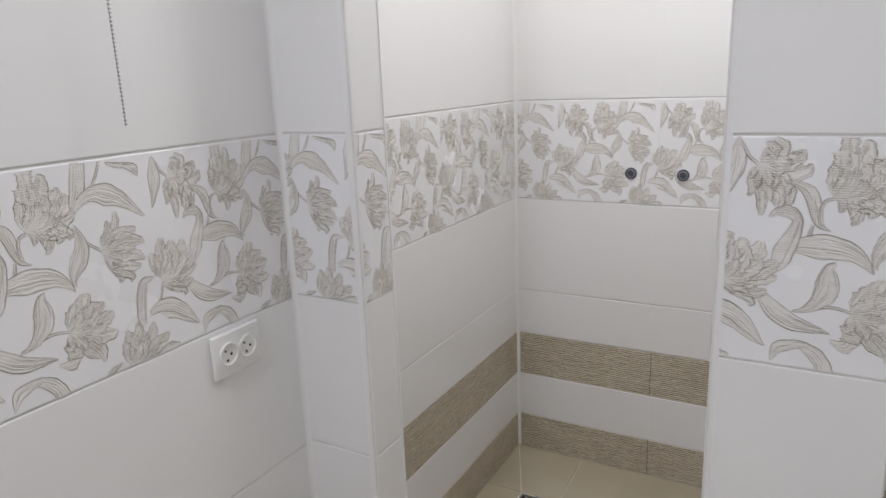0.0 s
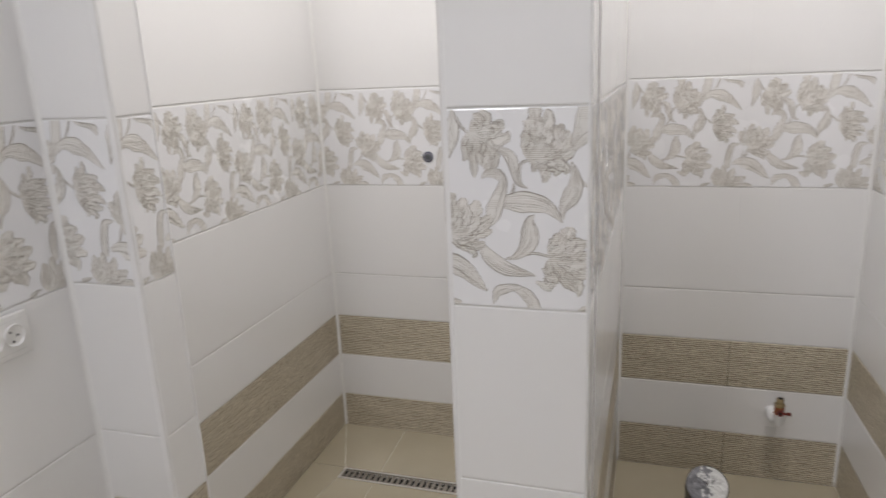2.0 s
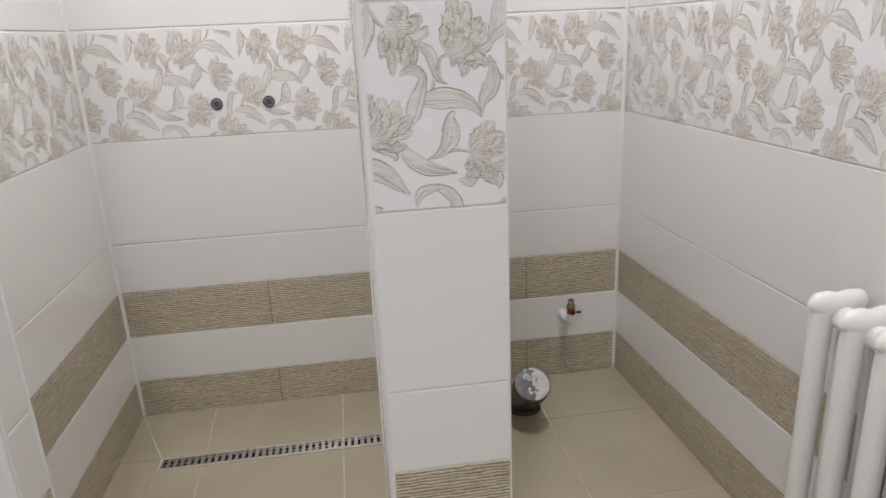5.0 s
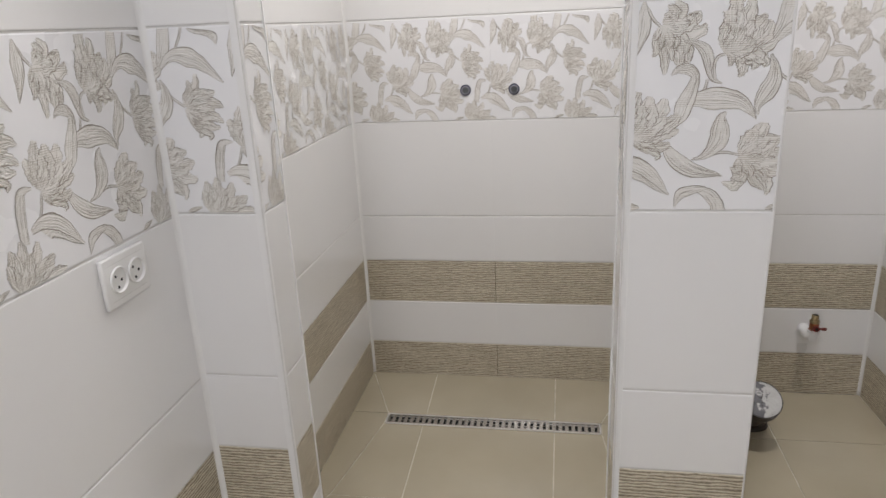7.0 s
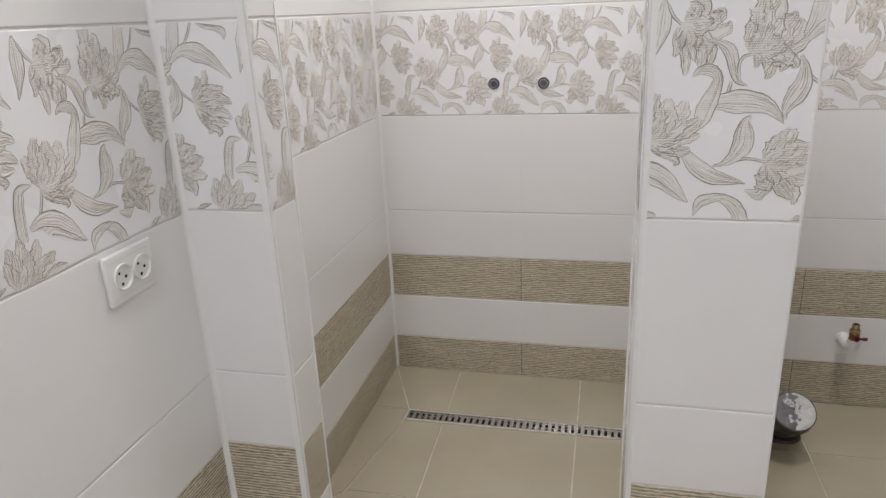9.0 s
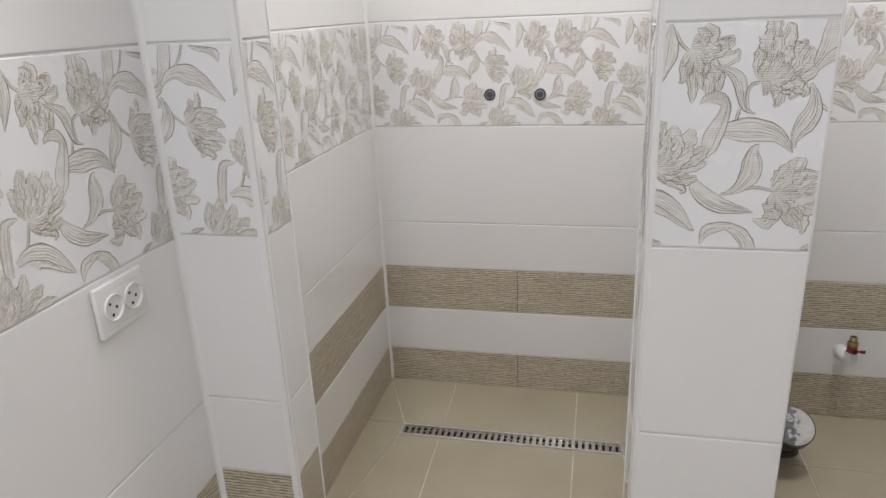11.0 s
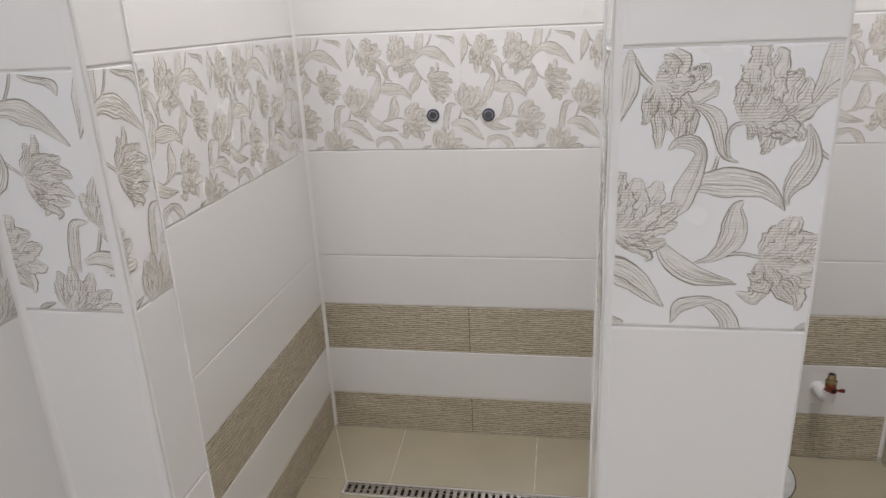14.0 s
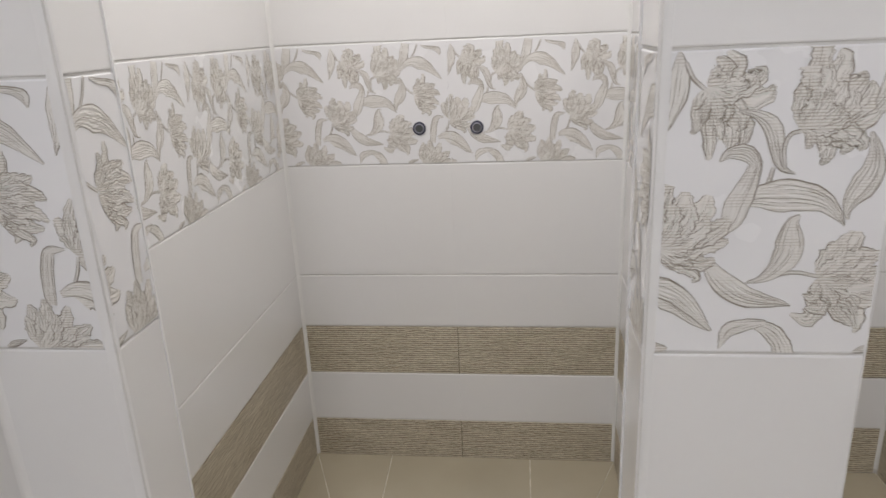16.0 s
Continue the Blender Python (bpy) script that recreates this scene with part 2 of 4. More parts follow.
def tube(bm, path, radius, seg=12, cap=True):
    """A tube along points; radius is one number or one for each point."""
    pts = [Vector(p) for p in path]
    radii = radius if isinstance(radius, (list, tuple)) else [radius] * len(pts)
    rings, side = [], None
    for i, p in enumerate(pts):
        d = (pts[min(i + 1, len(pts) - 1)] - pts[max(i - 1, 0)]).normalized()
        if side is None:
            side = d.orthogonal().normalized()
        side = (side - d * side.dot(d)).normalized()
        up = d.cross(side)
        rings.append([bm.verts.new(p + radii[i] * (math.cos(a) * side + math.sin(a) * up))
                      for a in [2 * math.pi * k / seg for k in range(seg)]])
    for a, b in zip(rings, rings[1:]):
        for k in range(seg):
            bm.faces.new((a[k], a[(k + 1) % seg], b[(k + 1) % seg], b[k]))
    if cap:
        bm.faces.new(rings[0][::-1])
        bm.faces.new(rings[-1])
    return bm


def smooth_by_angle(ob, angle=40):
    ob.data.shade_smooth()
    bm = bmesh.new()
    bm.from_mesh(ob.data)
    for e in bm.edges:
        if len(e.link_faces) == 2 and e.calc_face_angle(0) > radians(angle):
            e.smooth = False
    bm.to_mesh(ob.data)
    bm.free()
    return ob


# ---- the plan, in metres ----
WEST = -0.567          # west wall of the room
STUB = (-0.407, 1.188, 1.282)   # east face, front and back of the wall stub
NICHE_W, NICHE_E, BACK = -0.578, 0.300, 2.262
PIL_W, PIL_E, PIL_S, PIL_N = 0.164, 0.378, 1.185, 1.282
EAST = 1.010
SOUTH = -1.30
COURSES = [0.0, 0.123, 0.2745, 0.422, 0.5745, 0.879, 1.180, 1.483, 1.785, 2.088, 2.390, CEIL]
LOOKS = ["stripe", "white", "stripe", "white", "white", "decor"] + ["white"] * 5
G = 0.0012             # half a level joint; upright ones are finer
GV = 0.00006
DEEP = 0.0017          # grout lies this far behind the tiles' faces


def core(name, lo, hi):
    ob = part(name, boxed(lo, hi), GROUT)
    return tagged(ob, kind="structure")


w_west = core("wall_west", (WEST - 0.20, SOUTH, -0.05), (WEST - DEEP, STUB[1] + 0.02, CEIL))
w_stub = core("wall_stub", (WEST - 0.20, STUB[1] + DEEP, -0.05), (STUB[0] - DEEP, STUB[2] - DEEP, CEIL))
w_niche = core("wall_niche_west", (WEST - 0.20, STUB[2] - 0.002, -0.05), (NICHE_W - DEEP, BACK + 0.15, CEIL))
w_back = core("wall_north", (NICHE_W - DEEP, BACK + DEEP, -0.05), (NICHE_E + 0.02, BACK + 0.15, CEIL))
w_part = core("wall_partition", (NICHE_E + DEEP, PIL_N - 0.002, -0.05), (PIL_E - DEEP, BACK + DEEP, CEIL))
w_pillar = core("wall_pillar", (PIL_W + DEEP, PIL_S + DEEP, -0.05), (PIL_E - DEEP, PIL_N - DEEP, CEIL))
w_wc = core("wall_north_toilet", (NICHE_E + 0.02, BACK + DEEP, -0.05), (EAST + DEEP, BACK + 0.15, CEIL))
LEAN = 0.030           # the east wall opens a little towards the south
EAST_S = EAST + (BACK - SOUTH) * LEAN
w_east = core("wall_east", (EAST + DEEP, SOUTH, -0.05), (EAST + 0.30, BACK + 0.15, CEIL))
for v in w_east.data.vertices:
    v.co.x += (BACK - v.co.y) * LEAN
w_south = tagged(part("wall_south", boxed((WEST - 0.2, SOUTH - 0.12, 0), (EAST + 0.30, SOUTH, CEIL)), PAINT), kind="structure")
ceiling = tagged(part("ceiling", boxed((WEST - 0.2, SOUTH - 0.12, CEIL), (EAST + 0.30, BACK + 0.15, CEIL + 0.1)), PAINT), kind="structure")
DX0, DX1, DY0, DY1 = -0.461, 0.198, 1.943, 2.001   # the drain's outline
LOW = -0.014           # the floor outside the shower lies a little lower
bm = bmesh.new()
box(bm, (WEST - 0.2, SOUTH - 0.12, -0.12), (EAST + 0.30, BACK + 0.15, LOW - DEEP))
for lo, hi in (((NICHE_W - 0.05, STUB[2] + 0.03), (NICHE_E + 0.03, DY0)), ((NICHE_W - 0.05, DY1), (NICHE_E + 0.03, BACK + 0.05)),
               ((NICHE_W - 0.05, DY0), (DX0, DY1)), ((DX1, DY0), (NICHE_E + 0.03, DY1))):
    box(bm, (*lo, LOW - 0.01), (*hi, -DEEP))
floor = tagged(part("floor", bm, FLOOR_GROUT), kind="structure")


# ---- the flower print of the decor tiles: one repeat, 1 x 1, drawn with petals ----
def spline(pts, n):
    """Catmull-Rom through 2-D points with widths."""
    pts = [np.array(p, float) for p in pts]
    pts = [2 * pts[0] - pts[1], *pts, 2 * pts[-1] - pts[-2]]
    out, spans = [], len(pts) - 3
    for i in range(n + 1):
        s = i / n * spans
        k = min(int(s), spans - 1)
        u = s - k
        p0, p1, p2, p3 = pts[k:k + 4]
        out.append(0.5 * (2 * p1 + (p2 - p0) * u + (2 * p0 - 5 * p1 + 4 * p2 - p3) * u ** 2 + (3 * p1 - p0 - 3 * p2 + p3) * u ** 3))
    return out


class Print:
    """Collects ribbons (2-D quads with their own uv) of one repeat, and the engraved lines on them."""

    def __init__(self):
        self.strips, self.layer, self.rand = [], 0, random.Random(7)

    def shape(self, pts, kind, n, ruffle, veins):
        rows = spline(pts, n)
        strip, frames = [], []
        phase, beat = self.rand.uniform(0, 6), self.rand.uniform(1.3, 2.0)
        for i, r in enumerate(rows):
            a, b = rows[max(i - 1, 0)], rows[min(i + 1, n)]
            d = (b - a)[:2]
            d = d / (np.hypot(*d) + 1e-9)
            nrm = np.array([-d[1], d[0]])
            swell = ruffle * min(1.0, 2.0 * i / n)
            frill = 1.0 if i % 2 else -1.0
            w1 = max(r[2], 0.0015) * (1 + swell * math.sin(i * beat + phase) + 0.4 * swell * frill + 0.3 * swell * self.rand.uniform(-1, 1))
            w2 = max(r[2], 0.0015) * (1 + swell * math.sin(i * beat + phase * 2 + 2) - 0.4 * swell * frill + 0.3 * swell * self.rand.uniform(-1, 1))
            p1, p2 = r[:2] + nrm * w1, r[:2] - nrm * w2
            if strip:   # an edge on the inside of a bend never runs back over itself
                q1, q2 = strip[-1][0], strip[-1][2]
                if np.dot(p1 - q1, d) < 0.0008:
                    p1 = q1 + d * 0.0008
                    w1 = max(np.dot(p1 - r[:2], nrm), 0.0008)
                if np.dot(p2 - q2, d) < 0.0008:
                    p2 = q2 + d * 0.0008
                    w2 = max(np.dot(r[:2] - p2, nrm), 0.0008)
            strip.append((p1, r[:2], p2, i / n))
            frames.append((r[:2], nrm, w1, w2))
        self.layer += 1
        self.strips.append((strip, kind, self.layer))
        # the printed rim on both sides, heavier on one as painted relief shade
        heavy = self.rand.choice((-1, 1))
        for side in (-1, 1):
            self.engrave(frames, side * 0.97, n // 4 if kind == 1 else 0, n, 0.0025 if side == heavy else 0.0014)
        # veins that start and stop here and there
        for k in range(veins):
            at = -0.8 + 1.6 * (k + 0.5) / veins + self.rand.uniform(-0.09, 0.09)
            first = self.rand.randrange(0, n // 2)
            last = min(n, first + self.rand.randrange(n // 3, n))
            self.engrave(frames, at, first, last, self.rand.uniform(0.0007, 0.0016))

    def engrave(self, frames, at, first, last, half_width):
        """A dark line at one share of the ribbon's half width, thin at its ends."""
        strip = []
        drift = self.rand.uniform(-0.12, 0.12) if abs(at) < 0.9 else 0.0
        for i in range(first, last + 1):
            c, nrm, w1, w2 = frames[i]
            s = (i - first) / max(last - first, 1)
            here = at + drift * s
            q = c + nrm * here * (w1 if here > 0 else w2)
            w = half_width * (0.35 + 0.65 * math.sin(math.pi * s)) * self.rand.uniform(0.7, 1.2)
            strip.append((q + nrm * w, q, q - nrm * w, s))
        if len(strip) > 1:
            self.strips.append((strip, 2, self.layer + 0.5))

    def leaf(self, *pts):
        """Points (x, y, half width)."""
        wide = max(p[2] for p in pts)
        self.shape(pts, 0, 16, 0.04, 2 + int(wide * 80))

    def bloom(self, *petals):
        """Outer petals, then two rows of smaller ones that curl over them."""
        for pts in petals:
            self.petal(pts, 0.12)
        for row, size in enumerate((0.74, 0.48)):
            order = list(petals[1:]) + list(petals[:1]) if row else list(petals)
            for pts in order:
                base = np.array(pts[0][:2])
                turn = self.rand.uniform(0.10, 0.26) * (-1 if row else 1)
                c, sn = math.cos(turn), math.sin(turn)
                inner = []
                for x, y, w in pts:
                    dx, dy = (x - base[0]) * size, (y - base[1]) * size
                    inner.append((base[0] + c * dx - sn * dy, base[1] + sn * dx + c * dy, w * (size + 0.12)))
                self.petal(inner, 0.18)

    def petal(self, pts, ruffle):
        wide = max(p[2] for p in pts)
        self.shape(pts, 1, 18, ruffle, 2 + int(wide * 80))

    def stem(self, *pts):
        self.shape([(x, y, 0.0055) for x, y in pts], 0, 8, 0.0, 0)


art = Print()
# hanging leaf by the upper tulip
art.leaf((0.012, 0.972, 0.005), (0.015, 0.929, 0.022), (0.013, 0.880, 0.034), (0.007, 0.826, 0.028), (-0.007, 0.770, 0.013), (-0.020, 0.727, 0.002))
art.stem((0.031, 0.943), (0.053, 0.898), (0.092, 0.860))
# drooping tulip
art.bloom(
    ((0.112, 0.857, 0.007), (0.144, 0.796, 0.028), (0.172, 0.745, 0.033), (0.176, 0.699, 0.018), (0.171, 0.681, 0.004)),
    ((0.105, 0.857, 0.008), (0.106, 0.797, 0.022), (0.111, 0.736, 0.022), (0.116, 0.674, 0.014), (0.112, 0.649, 0.004)),
    ((0.095, 0.860, 0.008), (0.079, 0.823, 0.022), (0.077, 0.776, 0.020), (0.071, 0.742, 0.010), (0.056, 0.733, 0.003)),
    ((0.130, 0.847, 0.011), (0.183, 0.795, 0.028), (0.214, 0.749, 0.025), (0.212, 0.703, 0.012), (0.192, 0.683, 0.003)),
    ((0.101, 0.872, 0.010), (0.132, 0.894, 0.027), (0.163, 0.910, 0.033), (0.178, 0.938, 0.024), (0.147, 0.970, 0.005)),
    ((0.162, 0.870, 0.016), (0.214, 0.875, 0.026), (0.243, 0.892, 0.023), (0.253, 0.913, 0.009), (0.227, 0.919, 0.003)),
    ((0.096, 0.864, 0.012), (0.159, 0.846, 0.033), (0.223, 0.831, 0.038), (0.267, 0.840, 0.027), (0.288, 0.867, 0.005)))
# ribbon leaf, hooked leaf and long arching leaf
art.leaf((0.193, 0.795, 0.004), (0.242, 0.785, 0.013), (0.289, 0.752, 0.026), (0.311, 0.690, 0.023), (0.325, 0.633, 0.014), (0.347, 0.612, 0.007), (0.373, 0.603, 0.002))
art.stem((0.307, 0.623), (0.300, 0.586), (0.284, 0.552))
art.leaf((0.198, 0.506, 0.009), (0.266, 0.531, 0.033), (0.336, 0.534, 0.052), (0.405, 0.531, 0.047), (0.467, 0.511, 0.032), (0.511, 0.470, 0.015), (0.534, 0.437, 0.002))
art.leaf((0.149, 0.644, 0.002), (0.174, 0.668, 0.016), (0.223, 0.670, 0.026), (0.252, 0.640, 0.019), (0.246, 0.592, 0.026), (0.218, 0.523, 0.038), (0.198, 0.458, 0.034), (0.180, 0.411, 0.003))
art.stem((0.266, 0.252), (0.332, 0.269), (0.403, 0.285), (0.482, 0.269))
art.leaf((0.402, 0.472, 0.004), (0.382, 0.450, 0.019), (0.380, 0.400, 0.039), (0.378, 0.344, 0.044), (0.346, 0.293, 0.028), (0.304, 0.261, 0.012), (0.259, 0.249, 0.002))
# upright leaf, arching leaf and stem beside the tall tulip
art.leaf((0.640, 0.989, 0.031), (0.626, 0.910, 0.036), (0.608, 0.839, 0.031), (0.565, 0.778, 0.020), (0.525, 0.751, 0.005))
art.leaf((0.593, 0.787, 0.010), (0.637, 0.829, 0.023), (0.688, 0.845, 0.035), (0.747, 0.833, 0.051), (0.811, 0.804, 0.037), (0.868, 0.756, 0.022), (0.929, 0.699, 0.003))
art.stem((0.738, 0.981), (0.721, 0.933), (0.685, 0.871))
# tall upright tulip
art.bloom(
    ((0.372, 0.737, 0.006), (0.419, 0.728, 0.019), (0.454, 0.695, 0.028), (0.455, 0.651, 0.018), (0.441, 0.628, 0.004)),
    ((0.412, 0.728, 0.010), (0.471, 0.715, 0.027), (0.511, 0.685, 0.020), (0.495, 0.659, 0.004)),
    ((0.459, 0.727, 0.012), (0.522, 0.713, 0.029), (0.556, 0.688, 0.016), (0.545, 0.668, 0.003)),
    ((0.387, 0.737, 0.010), (0.448, 0.743, 0.033), (0.522, 0.753, 0.039), (0.571, 0.772, 0.023), (0.587, 0.785, 0.004)),
    ((0.415, 0.738, 0.011), (0.472, 0.777, 0.040), (0.531, 0.812, 0.044), (0.554, 0.850, 0.022), (0.551, 0.871, 0.004)),
    ((0.405, 0.744, 0.011), (0.459, 0.807, 0.044), (0.507, 0.856, 0.041), (0.529, 0.884, 0.016), (0.520, 0.897, 0.003)),
    ((0.400, 0.749, 0.010), (0.434, 0.827, 0.033), (0.461, 0.899, 0.036), (0.473, 0.943, 0.019), (0.456, 0.962, 0.004)),
    ((0.389, 0.745, 0.010), (0.396, 0.828, 0.029), (0.406, 0.905, 0.031), (0.409, 0.953, 0.030), (0.408, 0.981, 0.034)),
    ((0.382, 0.739, 0.013), (0.364, 0.790, 0.017), (0.368, 0.839, 0.024), (0.386, 0.882, 0.021), (0.374, 0.905, 0.004)))
art.stem((0.340, 0.627), (0.332, 0.685), (0.347, 0.722), (0.375, 0.731))
# hanging leaf and the stem of the next tulip
art.stem((0.576, 0.721), (0.614, 0.644), (0.693, 0.581))
art.leaf((0.572, 0.724, 0.005), (0.592, 0.673, 0.019), (0.593, 0.612, 0.035), (0.573, 0.565, 0.041), (0.549, 0.527, 0.030), (0.535, 0.488, 0.013), (0.541, 0.456, 0.004))
# round tulip with the leaf that leaves it
art.leaf((0.131, 0.328, 0.012), (0.174, 0.265, 0.034), (0.242, 0.211, 0.038), (0.309, 0.189, 0.026), (0.362, 0.181, 0.014), (0.405, 0.171, 0.002))
art.bloom(
    ((-0.021, 0.361, 0.009), (0.013, 0.321, 0.017), (0.071, 0.295, 0.017), (0.110, 0.269, 0.010), (0.093, 0.252, 0.004)),
    ((-0.015, 0.362, 0.008), (0.056, 0.333, 0.026), (0.117, 0.315, 0.025), (0.160, 0.327, 0.010)),
    ((-0.008, 0.363, 0.012), (0.076, 0.369, 0.031), (0.150, 0.379, 0.026), (0.196, 0.391, 0.007)),
    ((-0.007, 0.368, 0.013), (0.081, 0.394, 0.039), (0.154, 0.426, 0.035), (0.193, 0.465, 0.011)),
    ((-0.006, 0.374, 0.013), (0.067, 0.437, 0.041), (0.111, 0.491, 0.039), (0.126, 0.540, 0.011)),
    ((-0.013, 0.370, 0.009), (-0.035, 0.417, 0.021), (-0.056, 0.471, 0.027), (-0.075, 0.507, 0.012)),
    ((-0.012, 0.376, 0.014), (0.028, 0.453, 0.037), (0.050, 0.505, 0.037), (0.055, 0.551, 0.013)),
    ((-0.019, 0.377, 0.013), (-0.020, 0.450, 0.026), (-0.011, 0.520, 0.030), (0.005, 0.574, 0.013)))
art.stem((-0.021, 0.361), (-0.039, 0.296), (-0.080, 0.217))
# side tulip
art.bloom(
    ((0.488, 0.257, 0.006), (0.557, 0.194, 0.027), (0.604, 0.145, 0.030), (0.614, 0.102, 0.015), (0.609, 0.076, 0.004)),
    ((0.486, 0.257, 0.006), (0.523, 0.200, 0.022), (0.546, 0.147, 0.020), (0.581, 0.118, 0.013), (0.596, 0.100, 0.003)),
    ((0.487, 0.262, 0.006), (0.558, 0.223, 0.033), (0.622, 0.200, 0.036), (0.678, 0.194, 0.024), (0.697, 0.206, 0.006)),
    ((0.487, 0.264, 0.007), (0.558, 0.261, 0.035), (0.623, 0.266, 0.040), (0.675, 0.284, 0.024), (0.693, 0.297, 0.005)),
    ((0.484, 0.266, 0.007), (0.538, 0.298, 0.038), (0.594, 0.329, 0.042), (0.639, 0.340, 0.021), (0.653, 0.356, 0.005)),
    ((0.481, 0.266, 0.007), (0.495, 0.310, 0.027), (0.528, 0.354, 0.039), (0.564, 0.385, 0.034), (0.571, 0.420, 0.019)),
    ((0.482, 0.264, 0.006), (0.472, 0.218, 0.023), (0.481, 0.161, 0.030), (0.460, 0.123, 0.027), (0.406, 0.142, 0.003)))
# low leaves
art.leaf((-0.055, 0.194, 0.053), (-0.026, 0.215, 0.058), (0.031, 0.200, 0.051), (0.082, 0.158, 0.038), (0.129, 0.109, 0.019), (0.166, 0.080, 0.002))
art.leaf((0.290, 0.103, 0.007), (0.346, 0.084, 0.027), (0.387, 0.038, 0.030), (0.403, -0.014, 0.034))
art.leaf((0.194, 0.016, 0.001), (0.218, 0.080, 0.024), (0.266, 0.100, 0.022), (0.322, 0.110, 0.012), (0.338, 0.108, 0.002))
art.leaf((0.769, 0.972, 0.003), (0.809, 0.957, 0.010), (0.871, 0.946, 0.013), (0.910, 0.928, 0.020), (0.918, 0.890, 0.003))
art.leaf((0.613, 0.007, 0.003), (0.648, 0.020, 0.012), (0.699, 0.035, 0.003))
# hanging tulip
art.bloom(
    ((0.707, 0.548, 0.013), (0.740, 0.486, 0.019), (0.771, 0.445, 0.017), (0.751, 0.417, 0.003)),
    ((0.698, 0.572, 0.008), (0.729, 0.508, 0.024), (0.785, 0.455, 0.021), (0.823, 0.428, 0.014), (0.806, 0.404, 0.003)),
    ((0.701, 0.574, 0.008), (0.754, 0.515, 0.026), (0.828, 0.476, 0.024), (0.877, 0.469, 0.006)),
    ((0.702, 0.579, 0.008), (0.780, 0.549, 0.026), (0.858, 0.524, 0.024), (0.900, 0.494, 0.005)),
    ((0.699, 0.582, 0.008), (0.779, 0.592, 0.030), (0.864, 0.594, 0.027), (0.910, 0.573, 0.005)),
    ((0.700, 0.585, 0.008), (0.765, 0.628, 0.033), (0.836, 0.644, 0.025), (0.875, 0.655, 0.006)),
    ((0.697, 0.585, 0.008), (0.723, 0.637, 0.023), (0.770, 0.688, 0.020), (0.777, 0.747, 0.009)))
# tulip at the foot with its upright leaf
art.leaf((0.834, 0.177, 0.022), (0.841, 0.261, 0.025), (0.855, 0.342, 0.025), (0.878, 0.387, 0.019), (0.934, 0.391, 0.003))
art.bloom(
    ((0.787, -0.009, 0.009), (0.887, 0.003, 0.025), (0.972, 0.017, 0.022), (1.028, 0.014, 0.006)),
    ((0.781, -0.007, 0.009), (0.876, 0.034, 0.033), (0.933, 0.070, 0.030), (0.973, 0.096, 0.007)),
    ((0.772, -0.004, 0.010), (0.839, 0.064, 0.033), (0.875, 0.115, 0.030), (0.896, 0.173, 0.010)),
    ((0.757, 0.002, 0.012), (0.741, 0.080, 0.024), (0.750, 0.144, 0.024), (0.742, 0.180, 0.006)),
    ((0.763, -0.000, 0.013), (0.787, 0.077, 0.035), (0.807, 0.151, 0.028), (0.807, 0.201, 0.009)))
art.leaf((-0.119, 0.218, 0.012), (-0.052, 0.239, 0.029), (0.030, 0.217, 0.034), (0.098, 0.160, 0.026), (0.162, 0.080, 0.003))

PERIOD = 0.300


def relief(name, parent, u0, width, height, place):
    """The print from phase u0 on a tile; place(a, b, d) gives the point a along, b up, d proud."""
    for kind, mat, label in ((0, LEAF, "printed taupe leaves and stems in low relief"), (1, BLOOM, "printed beige tulip petals in low relief"), (2, ENGRAVED, "fine dark taupe lines of the print, rims darkened as the relief's shade")):
        bm = bmesh.new()
        uv = bm.loops.layers.uv.new("UVMap")
        lo, hi = math.floor(u0) - 1, math.ceil(u0 + width / PERIOD) + 1
        for rep in range(lo, hi):
            for strip, k, layer in art.strips:
                if k != kind:
                    continue
                xs = [(p[j][0] + rep - u0) * PERIOD for p in strip for j in (0, 2)]
                if max(xs) < 0 or min(xs) > width:
                    continue
                d = 0.0002 + layer * 0.0000025
                rows = [[bm.verts.new(((p[j][0] + rep - u0) * PERIOD, p[j][1] * PERIOD, d)) for j in range(3)] for p in strip]
                for i in range(len(rows) - 1):
                    for j in range(2):
                        f = bm.faces.new((rows[i][j], rows[i][j + 1], rows[i + 1][j + 1], rows[i + 1][j]))
                        side = (-1 + j, j, j, -1 + j)
                        run = (strip[i][3], strip[i][3], strip[i + 1][3], strip[i + 1][3])
                        for loop, s, r in zip(f.loops, side, run):
                            loop[uv].uv = (r, s)
        for co, no in (((0.0008, 0, 0), (-1, 0, 0)), ((width - 0.0008, 0, 0), (1, 0, 0)), ((0, 0.0008, 0), (0, -1, 0)), ((0, height - 0.0008, 0), (0, 1, 0))):
            bmesh.ops.bisect_plane(bm, geom=bm.verts[:] + bm.edges[:] + bm.faces[:], plane_co=co, plane_no=no, clear_outer=True)
        if not bm.verts:
            bm.free()
            continue
        for v in bm.verts:
            v.co = place(v.co.x, v.co.y, v.co.z)
        face_out = place(0, 0, 1) - place(0, 0, 0)
        for f in bm.faces:
            f.normal_update()
            if f.normal.dot(face_out) < 0:
                f.normal_flip()
        ob = part(name, bm, mat, parent, label)
        ob["kind"] = "stuff"


def tile_mesh(width, height, place, lo=-0.008, bevel=0.0021):
    bm = boxed((0, 0, lo), (width, height, 0))
    level = [e for e in bm.edges if abs(e.verts[0].co.x - e.verts[1].co.x) > 1e-6 and e.verts[0].co.z > -1e-6]
    bmesh.ops.bevel(bm, geom=level, offset=bevel, segments=2, profile=0.5, affect="EDGES")
    for v in bm.verts:
        v.co = place(v.co.x, v.co.y, v.co.z)
    bmesh.ops.recalc_face_normals(bm, faces=bm.faces)
    return bm


